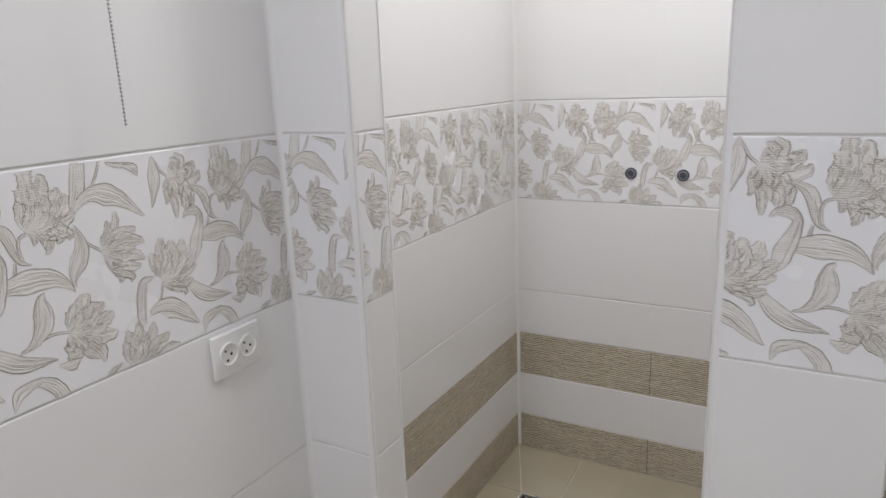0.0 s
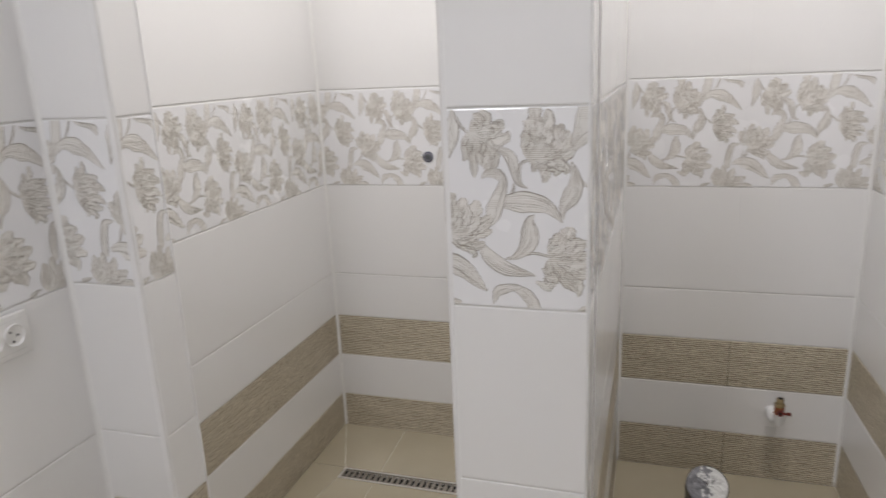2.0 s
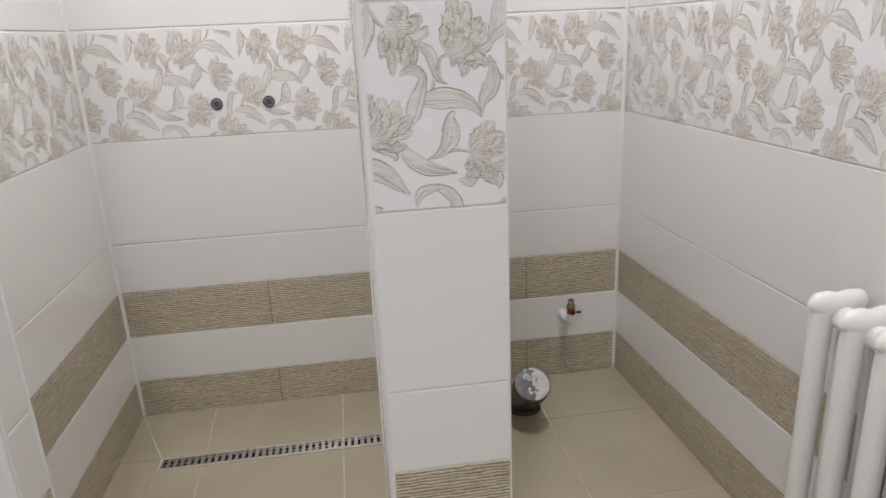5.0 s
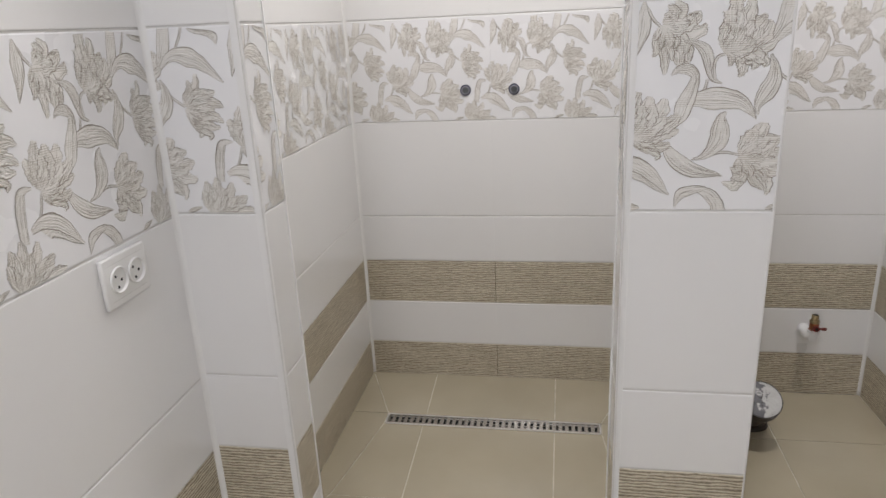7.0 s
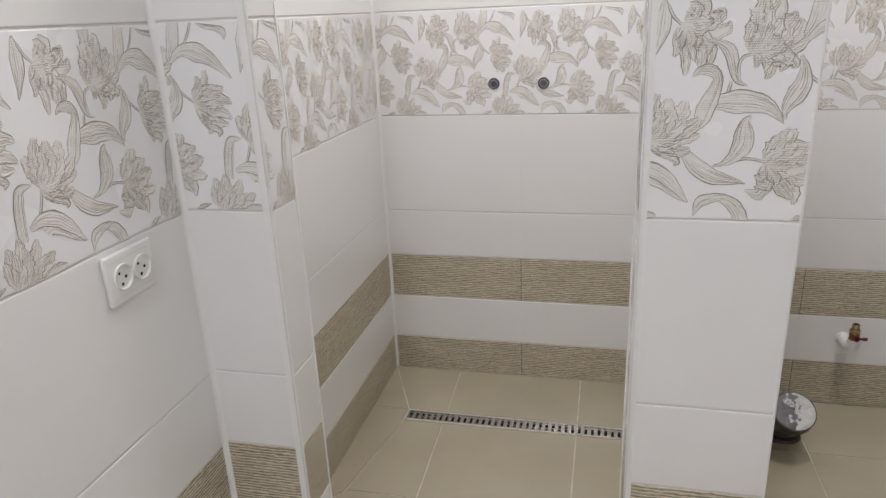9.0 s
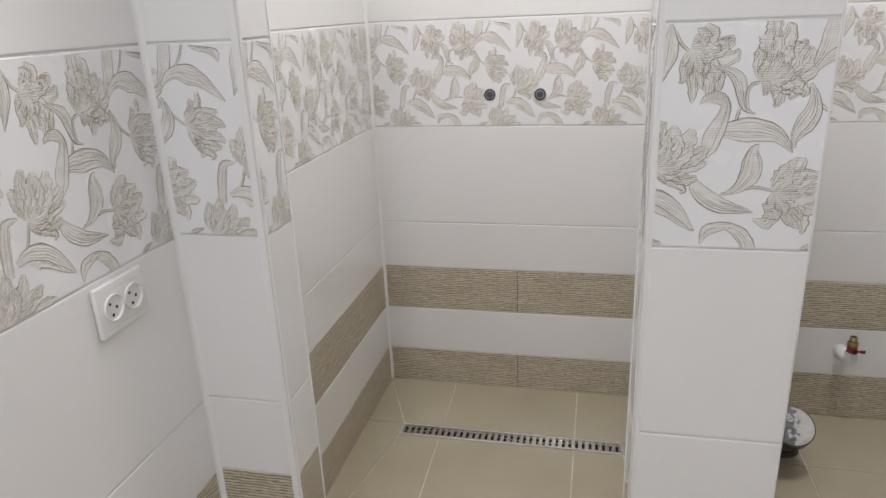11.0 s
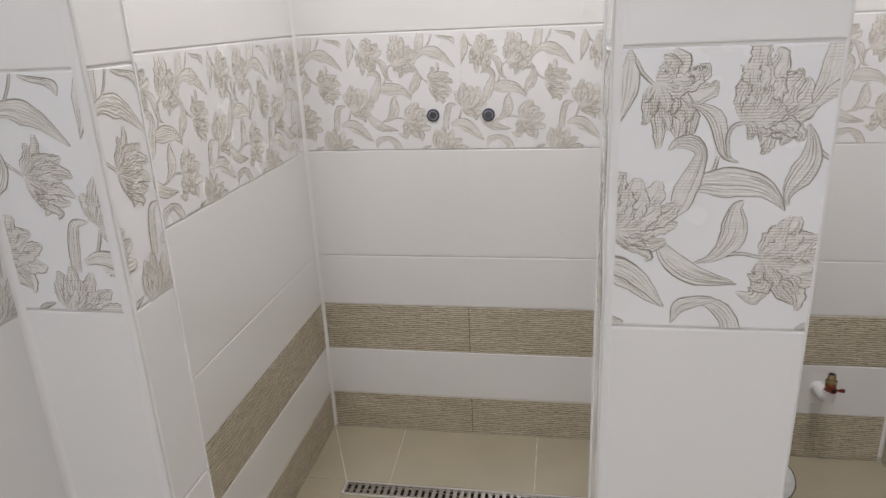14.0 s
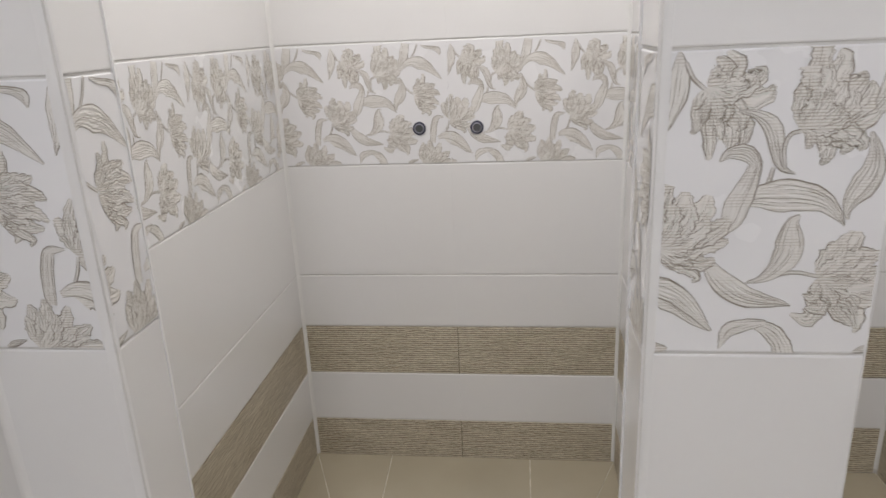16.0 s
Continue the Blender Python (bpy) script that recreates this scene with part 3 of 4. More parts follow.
def clad(wall, start, along, out, length, joints, phases, lift=0.0, top=None, steep=0.0):
    """Tiles on one face: start (x, y), directions along and out, joints between tiles, and the print's phase for each."""
    along, out = Vector((*along, 0)), Vector((*out, 0))
    edges = [0.0, *joints, length]
    lifts = [0.0] + [lift] * 5 + [lift if top is None else top] * 5 + [0.0]
    lifts = [q + steep * (1.2 - z) if q else q for q, z in zip(lifts, COURSES)]
    for row in range(len(COURSES) - 1):
        z0, z1 = COURSES[row] + (lifts[row] + G if row else LOW - 0.001), min(COURSES[row + 1] + lifts[row + 1], CEIL) - G
        look_ = LOOKS[row]
        for k, (a, b) in enumerate(zip(edges, edges[1:])):
            gap = 0.0011 if look_ == "stripe" else GV
            if k and look_ == "stripe":
                c = Vector((*start, 0)) + along * a
                bm = bmesh.new()
                for sx in (-gap * 1.1, gap * 1.1):
                    for d in (-0.006, -0.0005):
                        for z in (z0, z1):
                            bm.verts.new(c + along * sx + out * d + Vector((0, 0, z)))
                bmesh.ops.convex_hull(bm, input=bm.verts)
                part("tile_joint", bm, JOINT, wall)
            a, b = a + (gap if k else 0), b - (gap if k < len(edges) - 2 else 0)
            base = Vector((*start, z0)) + along * a + out * random.uniform(-0.00015, 0.00015)

            def place(x, y, d, base=base):
                return base + along * x + Vector((0, 0, y)) + out * d
            mat = {"stripe": STRIPE, "white": TILE_WHITE, "decor": DECOR_WHITE}[look_]
            name = {"stripe": "grooved_tile", "white": "white_tile", "decor": "decor_tile"}[look_]
            t = part(name, tile_mesh(b - a, z1 - z0, place), mat, wall)
            if look_ == "decor":
                relief("flower_relief", t, phases[k], b - a, z1 - z0, place)


RS, RW, RE = 0.014, 0.011, 0.0045  # outer corner trims of the stub and of the pillar, as seen on the front
RY = 0.006                          # and round the corner
I = 0.008  # inner corner bead
clad(w_west, (WEST, -0.606), (0, 1), (1, 0), STUB[1] - I + 0.606, [0.592, 1.194], [-0.093, -0.093, -0.093], 0.001, 0.0005)
clad(w_stub, (WEST + I, STUB[1]), (1, 0), (0, -1), STUB[0] - WEST - I - RS, [], [0.545], 0.003, 0.001, 0.007)
clad(w_stub, (STUB[0], STUB[1] + RY), (0, 1), (1, 0), STUB[2] - STUB[1] - RY, [], [0.635], 0.003, 0.001, 0.007)
clad(w_niche, (NICHE_W, STUB[2]), (0, 1), (1, 0), BACK - STUB[2] - I, [], [0.305], 0.0, 0.002)
clad(w_back, (NICHE_W + I, BACK), (1, 0), (0, -1), NICHE_E - NICHE_W - 2 * I, [-0.137 - NICHE_W - I], [1.98 - (0.441 - I) / PERIOD, -0.02], 0.0, 0.003)
clad(w_part, (NICHE_E, PIL_N), (0, 1), (-1, 0), BACK - PIL_N - I, [0.490], [0.315, -0.055])
clad(w_part, (PIL_E, PIL_N), (0, 1), (1, 0), BACK - PIL_N - I, [0.490], [0.315, -0.055])
clad(w_pillar, (PIL_W + RW, PIL_S), (1, 0), (0, -1), PIL_E - PIL_W - RW - RE, [], [-0.012], 0.006, 0.0035, 0.012)
clad(w_pillar, (PIL_W, PIL_S + RY), (0, 1), (-1, 0), PIL_N - PIL_S - RY, [], [0.72], 0.005, 0.003, 0.012)
clad(w_pillar, (PIL_E, PIL_S + RY), (0, 1), (1, 0), PIL_N - PIL_S - RY, [], [0.045], 0.004, 0.002, 0.012)
clad(w_wc, (PIL_E + I, BACK), (1, 0), (0, -1), EAST - PIL_E - 2 * I, [0.694 - PIL_E - I], [-0.055, -0.055], 0.004)
clad(w_east, (EAST + I * LEAN, BACK - I), (LEAN / math.hypot(1, LEAN), -1 / math.hypot(1, LEAN)), (-1 / math.hypot(1, LEAN), -LEAN / math.hypot(1, LEAN)), BACK - I - SOUTH, [0.345, 0.945, 1.545, 2.145, 2.745], [0.795] + [-0.055] * 5, 0.004)


def outer_trim(x, y, sx, sy, R):
    """Rounded trim on an outer corner: sx, sy point out of the wall."""
    bm = bmesh.new()
    ring = [(x - sx * R * 1.03, y - sy * RY * 1.1), (x - sx * R * 1.02, y)]
    ring += [(x - sx * R + sx * R * math.sin(a), y - sy * RY + sy * RY * math.cos(a) + sy * 0.0002) for a in [math.pi / 2 * k / 7 for k in range(8)]]
    ring += [(x, y - sy * RY * 1.05)]
    lo = [bm.verts.new((*p, 0.0)) for p in ring]
    hi = [bm.verts.new((*p, CEIL)) for p in ring]
    for k in range(len(ring)):
        j = (k + 1) % len(ring)
        bm.faces.new((lo[k], lo[j], hi[j], hi[k]))
    bmesh.ops.recalc_face_normals(bm, faces=bm.faces)
    ob = part("corner_trim", bm, TRIM)
    smooth_by_angle(ob, 35)
    tagged(ob, kind="structure")


def inner_bead(x, y, sx, sy):
    """Silicone in an inner corner: sx, sy point into the room."""
    bm = bmesh.new()
    w = I + 0.0005
    ring = [(x - sx * 0.001, y - sy * 0.001)]
    ring += [(x + sx * w * (1 - math.sin(a)), y + sy * w * (1 - math.cos(a))) for a in [math.pi / 2 * k / 6 for k in range(7)]]
    lo = [bm.verts.new((*p, 0.0)) for p in ring]
    hi = [bm.verts.new((*p, CEIL)) for p in ring]
    for k in range(len(ring)):
        j = (k + 1) % len(ring)
        bm.faces.new((lo[k], lo[j], hi[j], hi[k]))
    bmesh.ops.recalc_face_normals(bm, faces=bm.faces)
    tagged(smooth_by_angle(part("corner_bead", bm, SILICONE), 35), kind="structure")


outer_trim(STUB[0], STUB[1], 1, -1, RS)
outer_trim(PIL_W, PIL_S, -1, -1, RW)
outer_trim(PIL_E, PIL_S, 1, -1, RE)
for x, sx in ((STUB[0], 1), (PIL_W, -1), (PIL_E, 1)):
    # the trims' thin edges at the backs of the stub and of the pillar
    strip = part("edge_trim", boxed((x - 0.0025, PIL_N - 0.0022, LOW), (x + 0.0025, PIL_N + 0.0006, CEIL), 0.0004), BEAD)
    tagged(strip, kind="structure")
inner_bead(WEST, STUB[1], 1, -1)
inner_bead(NICHE_W, STUB[2], 1, 1)
inner_bead(NICHE_W, BACK, 1, -1)
inner_bead(NICHE_E, BACK, -1, -1)
inner_bead(PIL_E, BACK, 1, -1)
inner_bead(EAST, BACK, -1, -1)


# ---- floor tiles ----
def floor_piece(pts, z=0.0, name="floor_tile"):
    """A floor tile from its corners, drawn in by half a joint."""
    c = Vector((sum(p[0] for p in pts) / len(pts), sum(p[1] for p in pts) / len(pts)))
    bm = bmesh.new()
    n = len(pts)
    inset = []
    for i in range(n):
        a, b, d = Vector(pts[i - 1]), Vector(pts[i]), Vector(pts[(i + 1) % n])
        e1, e2 = (b - a).normalized(), (d - b).normalized()
        n1, n2 = Vector((-e1.y, e1.x)), Vector((-e2.y, e2.x))
        m = (n1 + n2)
        inset.append(b + m * (0.0016 / max(m.dot(n1), 0.3)))
    lo = [bm.verts.new((p.x, p.y, z - 0.008)) for p in inset]
    hi = [bm.verts.new((p.x, p.y, z)) for p in inset]
    bm.faces.new(hi)
    for k in range(n):
        j = (k + 1) % n
        bm.faces.new((lo[k], lo[j], hi[j], hi[k]))
    bmesh.ops.recalc_face_normals(bm, faces=bm.faces)
    return part(name, bm, FLOOR_TILE, floor)


W, E, B = NICHE_W, NICHE_E, BACK
J1, J2, FRONT = -0.338, 0.060, 1.600
floor_piece([(W, 2.0), (DX0, 2.0), (DX0, DY1), (W, B)])
floor_piece([(DX0, DY1), (J1, DY1), (J1 - 0.01, B), (W, B)])
floor_piece([(J1, DY1), (J2, DY1), (J2, B), (J1 - 0.01, B)])
floor_piece([(J2, DY1), (DX1, DY1), (E, B), (J2, B)])
floor_piece([(DX1, DY1), (DX1, 2.0), (E, 2.0), (E, B)])
floor_piece([(W, FRONT), (-0.521, FRONT), (DX0, DY0), (DX0, 2.0), (W, 2.0)])
floor_piece([(W, 1.50), (-0.521, FRONT), (W, FRONT)])
floor_piece([(-0.521, FRONT), (J1 + 0.01, FRONT), (J1, DY0), (DX0, DY0)])
floor_piece([(J1 + 0.01, FRONT), (J2, FRONT), (J2, DY0), (J1, DY0)])
floor_piece([(J2, FRONT), (0.243, FRONT), (DX1, DY0), (J2, DY0)])
floor_piece([(DX1, DY0), (0.243, FRONT), (E, FRONT), (E, 2.0), (DX1, 2.0)])
floor_piece([(E, 1.50), (E, FRONT), (0.243, FRONT)])
floor_piece([(W, 1.30), (J1, 1.30), (J1 + 0.01, FRONT), (-0.521, FRONT), (W, 1.50)])
floor_piece([(J1, 1.30), (J2, 1.30), (J2, FRONT), (J1 + 0.01, FRONT)])
floor_piece([(J2, 1.30), (E, 1.30), (E, 1.50), (0.243, FRONT), (J2, FRONT)])
for y0, y1 in ((1.988, B), (1.590, 1.988), (1.30, 1.590)):
    floor_piece([(PIL_E, y0), (0.688, y0), (0.688, y1), (PIL_E, y1)], LOW)
    floor_piece([(0.688, y0), (EAST + (BACK - y0) * LEAN, y0), (EAST + (BACK - y1) * LEAN, y1), (0.688, y1)], LOW)
for x0, x1 in ((WEST, -0.28), (-0.28, 0.32), (0.32, EAST + 0.03)):
    for y0, y1 in ((0.70, 1.30), (0.10, 0.70), (-0.50, 0.10), (SOUTH, -0.50)):
        floor_piece([(x0, y0), (x1, y0), (x1, y1), (x0, y1)], LOW)


# ---- shower drain ----
def shower_drain():
    top = tagged(new("shower_drain"), "stainless steel channel drain with slotted grate in beige tiled shower floor", "drain")
    top.location = ((DX0 + DX1) / 2, (DY0 + DY1) / 2, 0)
    L, Wd = (DX1 - DX0) / 2 - 0.002, (DY1 - DY0) / 2 - 0.002
    bm = bmesh.new()
    for lo, hi in (((-L, -Wd), (L, -Wd + 0.0035)), ((-L, Wd - 0.0035), (L, Wd)), ((-L, -Wd + 0.0035), (-L + 0.0035, Wd - 0.0035)), ((L - 0.0035, -Wd + 0.0035), (L, Wd - 0.0035))):
        box(bm, (*lo, -0.010), (*hi, 0.001))
    part("frame", bm, RIM, top, "thin stainless steel rim")
    part("channel", boxed((-L + 0.003, -Wd + 0.003, -0.011), (L - 0.003, Wd - 0.003, -0.009)), DARK, top, "drain channel under the grate, painted black as its shade")
    bm = bmesh.new()
    gl, gw, count = L - 0.0050, Wd - 0.0050, 34
    pitch = 2 * gl / count
    for k in range(count):
        x0 = -gl + k * pitch
        c, h = x0 + pitch / 2, 0.0040
        split = 0.45 * math.cos(2 * math.pi * (k + 1) / 21.0)
        gap = -0.021 * split
        hole = [(-gw + 0.0042, gap - 0.0017), (gap + 0.0017, gw - 0.0042)]
        ys = [-gw, hole[0][0], hole[0][1], hole[1][0], hole[1][1], gw]
        for j, (a, b) in enumerate(zip(ys, ys[1:])):
            spans = [(x0, x0 + pitch)] if j % 2 == 0 else [(x0, c - h), (c + h, x0 + pitch)]
            for u, v in spans:
                bm.faces.new([bm.verts.new((px, py, 0.0)) for px, py in ((u, a), (v, a), (v, b), (u, b))])
    bmesh.ops.remove_doubles(bm, verts=bm.verts, dist=1e-5)
    r = bmesh.ops.extrude_face_region(bm, geom=bm.faces[:])
    for v in r["geom"]:
        if isinstance(v, bmesh.types.BMVert):
            v.co.z = -0.002
    bmesh.ops.recalc_face_normals(bm, faces=bm.faces)
    part("grate", bm, STEEL, top, "brushed stainless steel slotted grate")


shower_drain()


# ---- mixer outlets in the back wall ----
def water_outlet(x, z):
    ob = tagged(new("water_outlet"), "open round dark blue water outlet set in floral wall tile", "water outlet", "mixer outlets")
    ob.location = (x, BACK, z)
    bm = bmesh.new()
    tube(bm, [(0, 0.002, 0), (0, -0.0035, 0)], [0.0170, 0.0165], 28)
    part("collar", bm, MIXER_RIM, ob, "dark blue plastic collar")
    bm = bmesh.new()
    n, ring = 26, []
    for rad, y in ((0.0128, -0.0045), (0.0102, -0.0052), (0.0092, -0.0036), (0.0092, -0.0034)):
        ring.append([bm.verts.new((rad * math.cos(2 * math.pi * k / n), y, rad * math.sin(2 * math.pi * k / n))) for k in range(n)])
    for a, b in zip(ring, ring[1:]):
        for k in range(n):
            bm.faces.new((a[k], a[(k + 1) % n], b[(k + 1) % n], b[k]))
    bmesh.ops.recalc_face_normals(bm, faces=bm.faces)
    part("thread", bm, PLUG, ob, "metal threaded ring")
    part("bore", tube(bmesh.new(), [(0, 0.0, 0), (0, -0.0037, 0)], 0.0088, 20), BORE, ob, "dark open bore")


water_outlet(-0.214, 0.970)
water_outlet(-0.068, 0.969)


# ---- double wall socket ----
def wall_socket(y, z):
    top = tagged(new("wall_socket"), "white plastic double wall socket on white tile below floral band", "wall socket")
    top.location = (WEST, y, z)
    plate = part("plate", boxed((0.0, -0.049, -0.038), (0.0080, 0.056, 0.038), 0.0032, 3), PLASTIC, top, "square-edged white cover plate")
    smooth_by_angle(plate)
    for cy in (-0.0175, 0.0250):
        n = 36
        bm = bmesh.new()
        rings = []
        for rad, x in ((0.0196, 0.0050), (0.0194, 0.0105), (0.0186, 0.0112), (0.0178, 0.0104), (0.0166, 0.0082), (0.0001, 0.0082)):
            rings.append([bm.verts.new((x, cy + rad * math.cos(2 * math.pi * j / n), rad * math.sin(2 * math.pi * j / n) + 0.001)) for j in range(n)])
        for a, b in zip(rings, rings[1:]):
            for j in range(n):
                bm.faces.new((a[j], a[(j + 1) % n], b[(j + 1) % n], b[j]))
        bmesh.ops.recalc_face_normals(bm, faces=bm.faces)
        cup = part("socket_cup", bm, PLASTIC, top, "round recessed socket cup")
        smooth_by_angle(cup)
        # pin holes are flat black discs that paint the shade in them
        for dy, dz, rad in ((-0.0062, 0.0078, 0.0022), (0.0062, -0.0005, 0.0025), (-0.0030, -0.0095, 0.0025)):
            part("pin_hole", tube(bmesh.new(), [(0.0075, cy + dy, dz), (0.0085, cy + dy, dz)], rad, 12), DARK, cup, "black disc painted as the shade in a round pin hole")
    # no groove is cut: raised grey strips paint the shade of two grooves
    for z0 in (-0.0275, 0.0265):
        part("groove_shade_line", boxed((0.0070, -0.040, z0), (0.0082, 0.045, z0 + 0.0007)), GROUT, top, "fine grey strip painted as the shade of a groove across the plate")


wall_socket(1.026, 0.834)


# ---- bead chain ----
def pull_chain(x, y, z0):
    bm = bmesh.new()
    step = 0.0052
    for k in range(int((CEIL - z0) / step)):
        r = bmesh.ops.create_icosphere(bm, subdivisions=1, radius=0.0019)
        off = Vector((x + 0.0006 * math.sin(k * 0.05), y + 0.0012 * math.sin(k * 0.021), z0 + k * step))
        for v in r["verts"]:
            v.co += off
    tube(bm, [(x, y, z0), (x, y, CEIL)], 0.0005, 5)
    tagged(part("pull_chain", bm, CHAIN, smooth=True), "thin metal bead chain hanging in front of white tiled wall", "chain")


pull_chain(-0.537, 0.866, 1.222)


# ---- angle valve ----
def shut_off_valve(x, z):
    top = tagged(new("shut_off_valve"), "brass shut-off valve with red lever on white plastic elbow", "valve")
    top.location = (x, BACK, z)
    bm = tube(bmesh.new(), [(-0.012, 0.0, -0.002), (-0.012, -0.004, -0.002)], [0.0205, 0.0195], 28)
    part("escutcheon", bm, PVC, top, "round white wall collar")
    bm = bmesh.new()
    tube(bm, [(-0.012, 0.0, 0.0), (-0.012, -0.030, 0.0), (-0.009, -0.042, -0.002), (-0.002, -0.048, 0.004), (0, -0.050, 0.014)], [0.0165, 0.0165, 0.0170, 0.0165, 0.016], 20)
    tube(bm, [(0, -0.050, -0.013), (0, -0.050, 0.020)], [0.0135, 0.0185], 20)
    smooth_by_angle(part("elbow", bm, PVC, top, "white plastic pipe elbow"), 50)
    bm = bmesh.new()
    tube(bm, [(0, -0.05, 0.010), (0, -0.05, 0.022)], 0.0160, 6)
    tube(bm, [(0, -0.05, 0.022), (0, -0.05, 0.024), (0, -0.05, 0.040), (0, -0.05, 0.042)], [0.0120, 0.0135, 0.0135, 0.0115], 18)
    smooth_by_angle(part("valve_body", bm, COPPER, top, "reddish copper-coloured valve body"), 40)
    bm = tube(bmesh.new(), [(0, -0.05, 0.042), (0, -0.05, 0.044), (0, -0.05, 0.050), (0, -0.05, 0.052)], [0.0135, 0.0145, 0.0145, 0.0135], 6)
    part("union_nut", bm, BRASS, top, "six-sided brass nut")
    bm = tube(bmesh.new(), [(0, -0.05, 0.052), (0, -0.05, 0.056)], 0.0086, 18)
    for k in range(4):
        z0 = 0.056 + k * 0.003
        tube(bm, [(0, -0.05, z0), (0, -0.05, z0 + 0.0015), (0, -0.05, z0 + 0.003)], [0.0088, 0.0102, 0.0088], 18, cap=True)
    smooth_by_angle(part("threaded_outlet", bm, BRASS, top, "brass threaded outlet"), 40)
    part("outlet_mouth", tube(bmesh.new(), [(0, -0.05, 0.0675), (0, -0.05, 0.0684)], 0.0068, 16), DARK, top, "black disc painted as the shade in the open mouth")
    bm = tube(bmesh.new(), [(0, -0.050, 0.031), (0, -0.069, 0.031)], [0.0075, 0.0065], 14)
    smooth_by_angle(part("lever_stem", bm, BRASS, top, "brass lever hub"), 40)
    bm = bmesh.new()
    tube(bm, [(0, -0.067, 0.031), (0, -0.0725, 0.031)], [0.0100, 0.0092], 20)
    box(bm, (0.004, -0.0715, 0.0275), (0.026, -0.068, 0.0345), 0.0015, 2)
    box(bm, (0.015, -0.073, 0.0262), (0.0285, -0.067, 0.0355), 0.0018, 2)
    lever = part("lever", bm, RED, top, "red flat lever handle")
    part("screw", tube(bmesh.new(), [(0, -0.0722, 0.031), (0, -0.0735, 0.031)], 0.0046, 6), DARK, lever, "small dark screw head")


shut_off_valve(0.832, 0.212)
bm = bmesh.new()
for k in range(9):
    z = 0.001 + k * 0.020
    wdt = 0.013 + 0.005 * math.sin(k * 1.9)
    a = [bm.verts.new((0.822 + s * wdt, BACK - 0.0006, z)) for s in (-1, 1)]
    if k:
        bm.faces.new((last[0], last[1], a[1], a[0]))
    last = a
water_stain = part("water_streak", bm, STAIN, w_wc, "damp streak running down the grooved tile below the valve")


# ---- capped soil pipe ----
def soil_pipe(x, y):
    top = tagged(new("soil_pipe"), "dark brown soil pipe in floor, mouth sealed with crumpled foil", "pipe")
    top.location = (x, y, LOW)
    d = Vector((0.03, -0.62, 0.78)).normalized()
    mouth = Vector((-0.004, -0.113, 0.150))
    bm = bmesh.new()
    tube(bm, [(0, 0.012, -0.006), (0, 0.012, 0.030), (0, 0.006, 0.045), mouth - d * 0.040, mouth - d * 0.030, mouth - d * 0.028, mouth],
         [0.050, 0.050, 0.050, 0.049, 0.050, 0.0545, 0.0545], 40)
    smooth_by_angle(part("elbow", bm, PIPE_DARK, top, "dark brown plastic pipe elbow with a wider socket rim"), 45)
    bm = tube(bmesh.new(), [(0, 0.012, 0.0), (0, 0.012, 0.010)], [0.057, 0.053], 36)
    smooth_by_angle(part("floor_collar", bm, PIPE_DARK, top, "dark collar where the pipe enters the floor"), 40)
    side = d.orthogonal().normalized()
    up = d.cross(side)
    bm = bmesh.new()
    rnd, rings = random.Random(3), []
    for i in range(9):
        rad = 0.0515 * (8 - i) / 8 + (0.0003 if i == 8 else 0)
        rings.append([bm.verts.new(mouth + d * (0.001 + (rnd.uniform(-0.0006, 0.0014) if i else 0) - 0.001 * (1 - rad / 0.0515)) + rad * (math.cos(2 * math.pi * k / 40) * side + math.sin(2 * math.pi * k / 40) * up)) for k in range(40)])
    for a, b in zip(rings, rings[1:]):
        for k in range(40):
            bm.faces.new((a[k], a[(k + 1) % 40], b[(k + 1) % 40], b[k]))
    bmesh.ops.recalc_face_normals(bm, faces=bm.faces)
    cap = part("foil_cap", bm, FOIL, top, "crumpled silver and grey foil tape seal")
    cap.data.shade_smooth()


soil_pipe(0.631, 2.062)


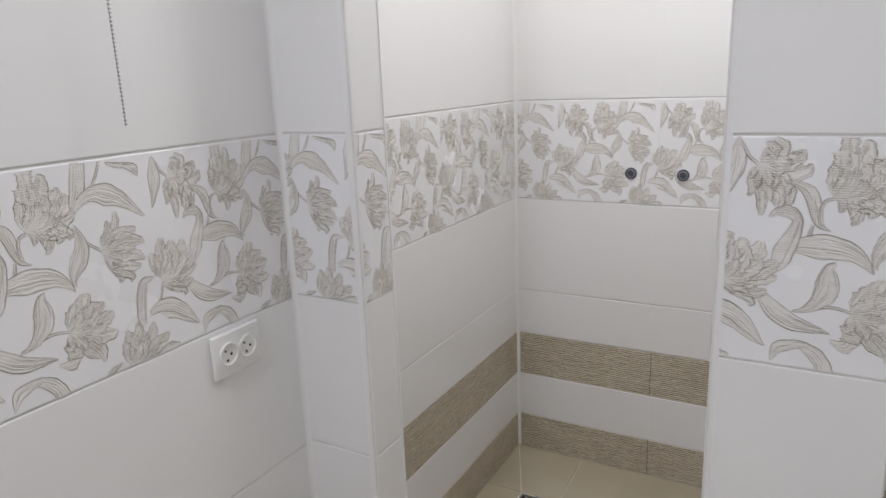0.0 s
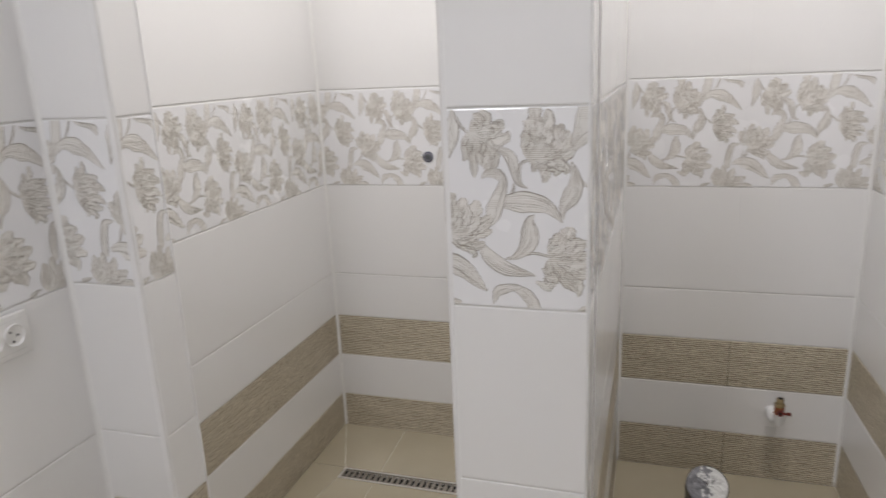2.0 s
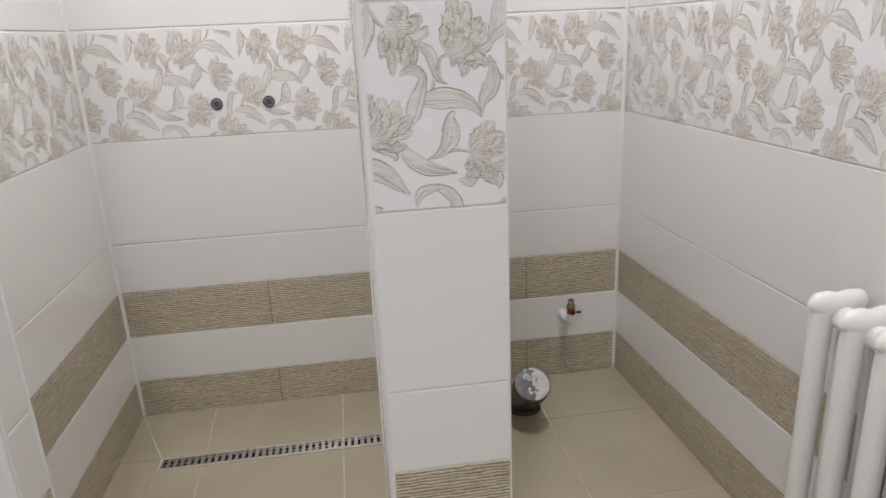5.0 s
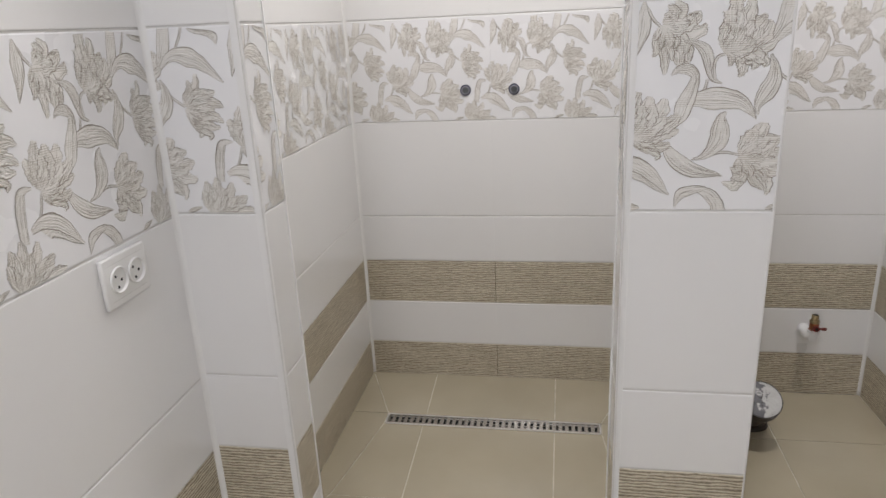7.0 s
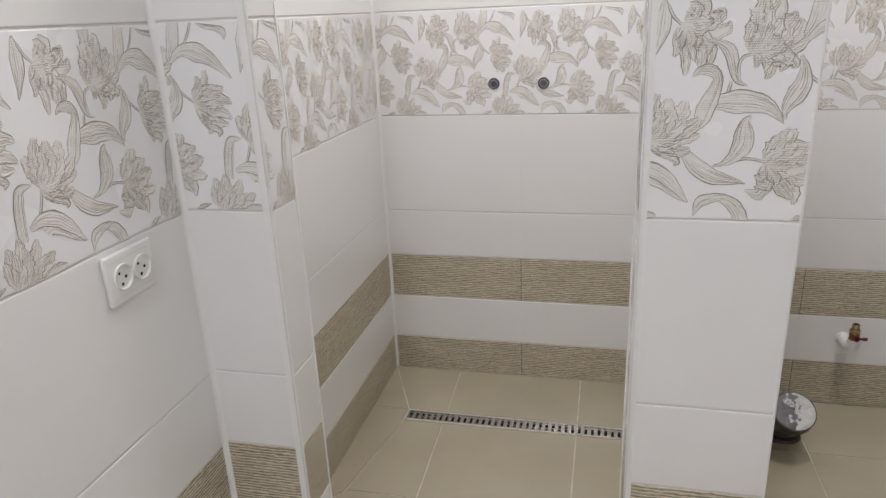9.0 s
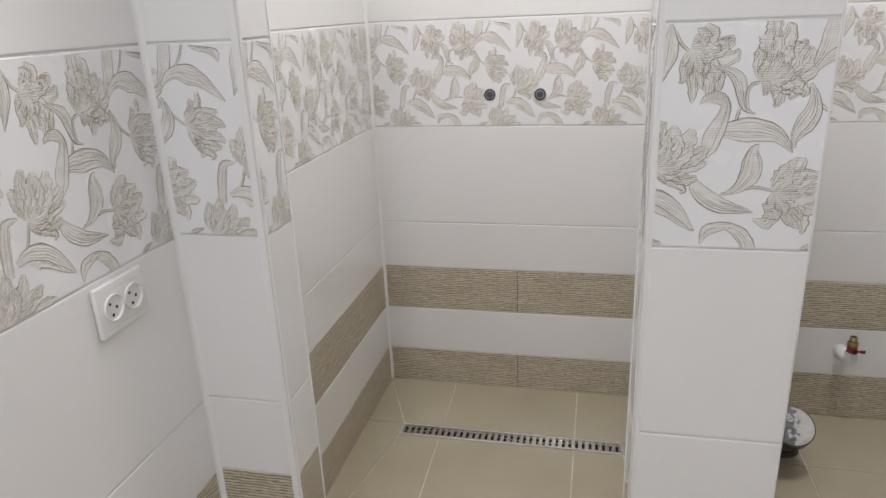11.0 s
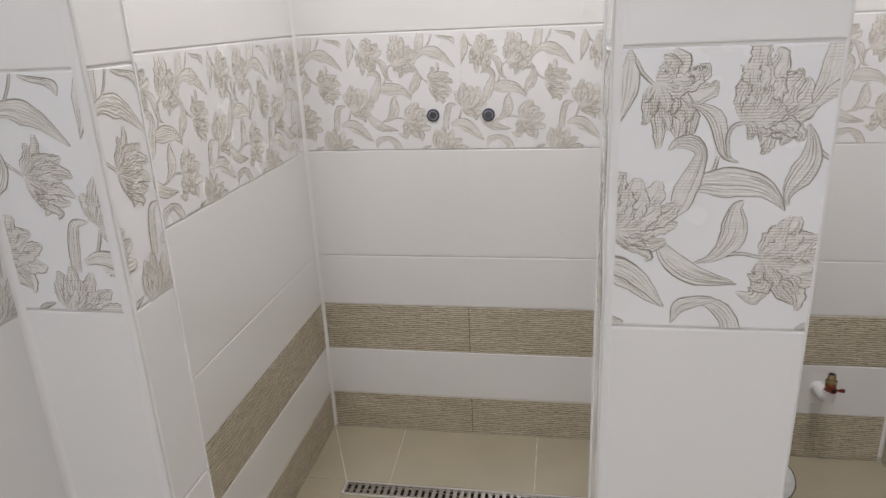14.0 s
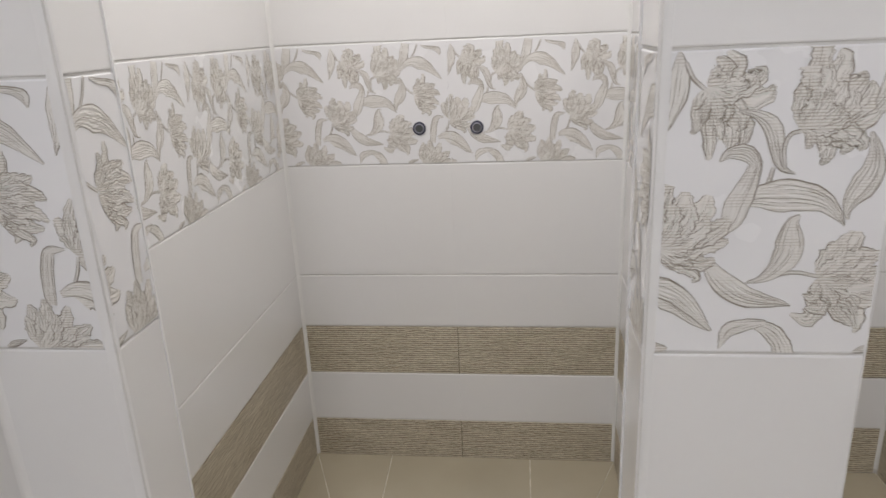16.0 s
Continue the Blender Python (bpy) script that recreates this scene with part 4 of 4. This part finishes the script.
# ---- radiator ----
def radiator(x, y_far, count):
    top = tagged(new("radiator"), "white enamelled column radiator beside white and taupe striped tiled wall", "radiator")
    top.location = (x, y_far, LOW)
    z0, z1, pitch = 0.09, 0.698, 0.078
    bm = bmesh.new()
    d = 0.030
    for side in (-1, 1):
        tube(bm, [(side * d, 0, z0), (side * d, 0, z0 + 0.03), (side * d, 0, z1 - 0.06), (side * d * 0.98, 0, z1 - 0.02)], [0.015, 0.021, 0.021, 0.018], 16)
    tube(bm, [(-0.052, 0, z1 - 0.032), (-0.048, 0, z1 - 0.027), (-0.038, 0, z1 - 0.021), (-0.020, 0, z1 - 0.021), (0.0, 0, z1 - 0.023), (0.020, 0, z1 - 0.021), (0.038, 0, z1 - 0.021), (0.048, 0, z1 - 0.027), (0.052, 0, z1 - 0.032)], [0.006, 0.014, 0.021, 0.0225, 0.020, 0.0225, 0.021, 0.014, 0.006], 16)
    tube(bm, [(-0.052, 0, z0 + 0.032), (-0.048, 0, z0 + 0.027), (-0.038, 0, z0 + 0.021), (0.0, 0, z0 + 0.021), (0.038, 0, z0 + 0.021), (0.048, 0, z0 + 0.027), (0.052, 0, z0 + 0.032)], [0.006, 0.014, 0.021, 0.021, 0.021, 0.014, 0.006], 16)
    for v in bm.verts:
        v.co.y *= 0.88
    first = part("radiator_section", bm, RADIATOR, top, "white rounded radiator column section")
    smooth_by_angle(first, 50)
    first.location = (0, -0.03, 0)
    for k in range(1, count):
        c = first.copy()
        scene.collection.objects.link(c)
        c.parent = top
        c.location = (0, -0.03 - k * pitch, 0)
    for z in (z1 - 0.045, z0 + 0.045):
        bm = tube(bmesh.new(), [(0, -0.01, z), (0, -0.05 - (count - 1) * pitch, z)], 0.022, 14)
        smooth_by_angle(part("header_pipe", bm, RADIATOR, top, "white joining hub"), 50)
    for k in (0, count - 1):
        part("foot", boxed((-0.012, -0.045 - k * pitch, 0.0), (0.012, -0.015 - k * pitch, z0 + 0.02), 0.003), RADIATOR, top, "white radiator foot")


radiator(0.966, 1.225, 8)


# ---- ceiling lights ----
def ceiling_light(x, y, r):
    top = tagged(new("ceiling_light"), "small round white ceiling light, switched on", "ceiling light", "ceiling lights")
    top.location = (x, y, CEIL)
    part("housing", tube(bmesh.new(), [(0, 0, 0), (0, 0, -0.018), (0, 0, -0.022)], [r * 1.12, r * 1.12, r * 1.06], 32), PLASTIC, top, "white rim")
    part("diffuser", tube(bmesh.new(), [(0, 0, -0.020), (0, 0, -0.026)], [r, r * 0.94], 32), LENS, top, "lit white diffuser")


ceiling_light(*SHOWER_LAMP, 0.075)
ceiling_light(*TOILET_LAMP, 0.075)
ceiling_light(*ROOM_LAMP, 0.15)
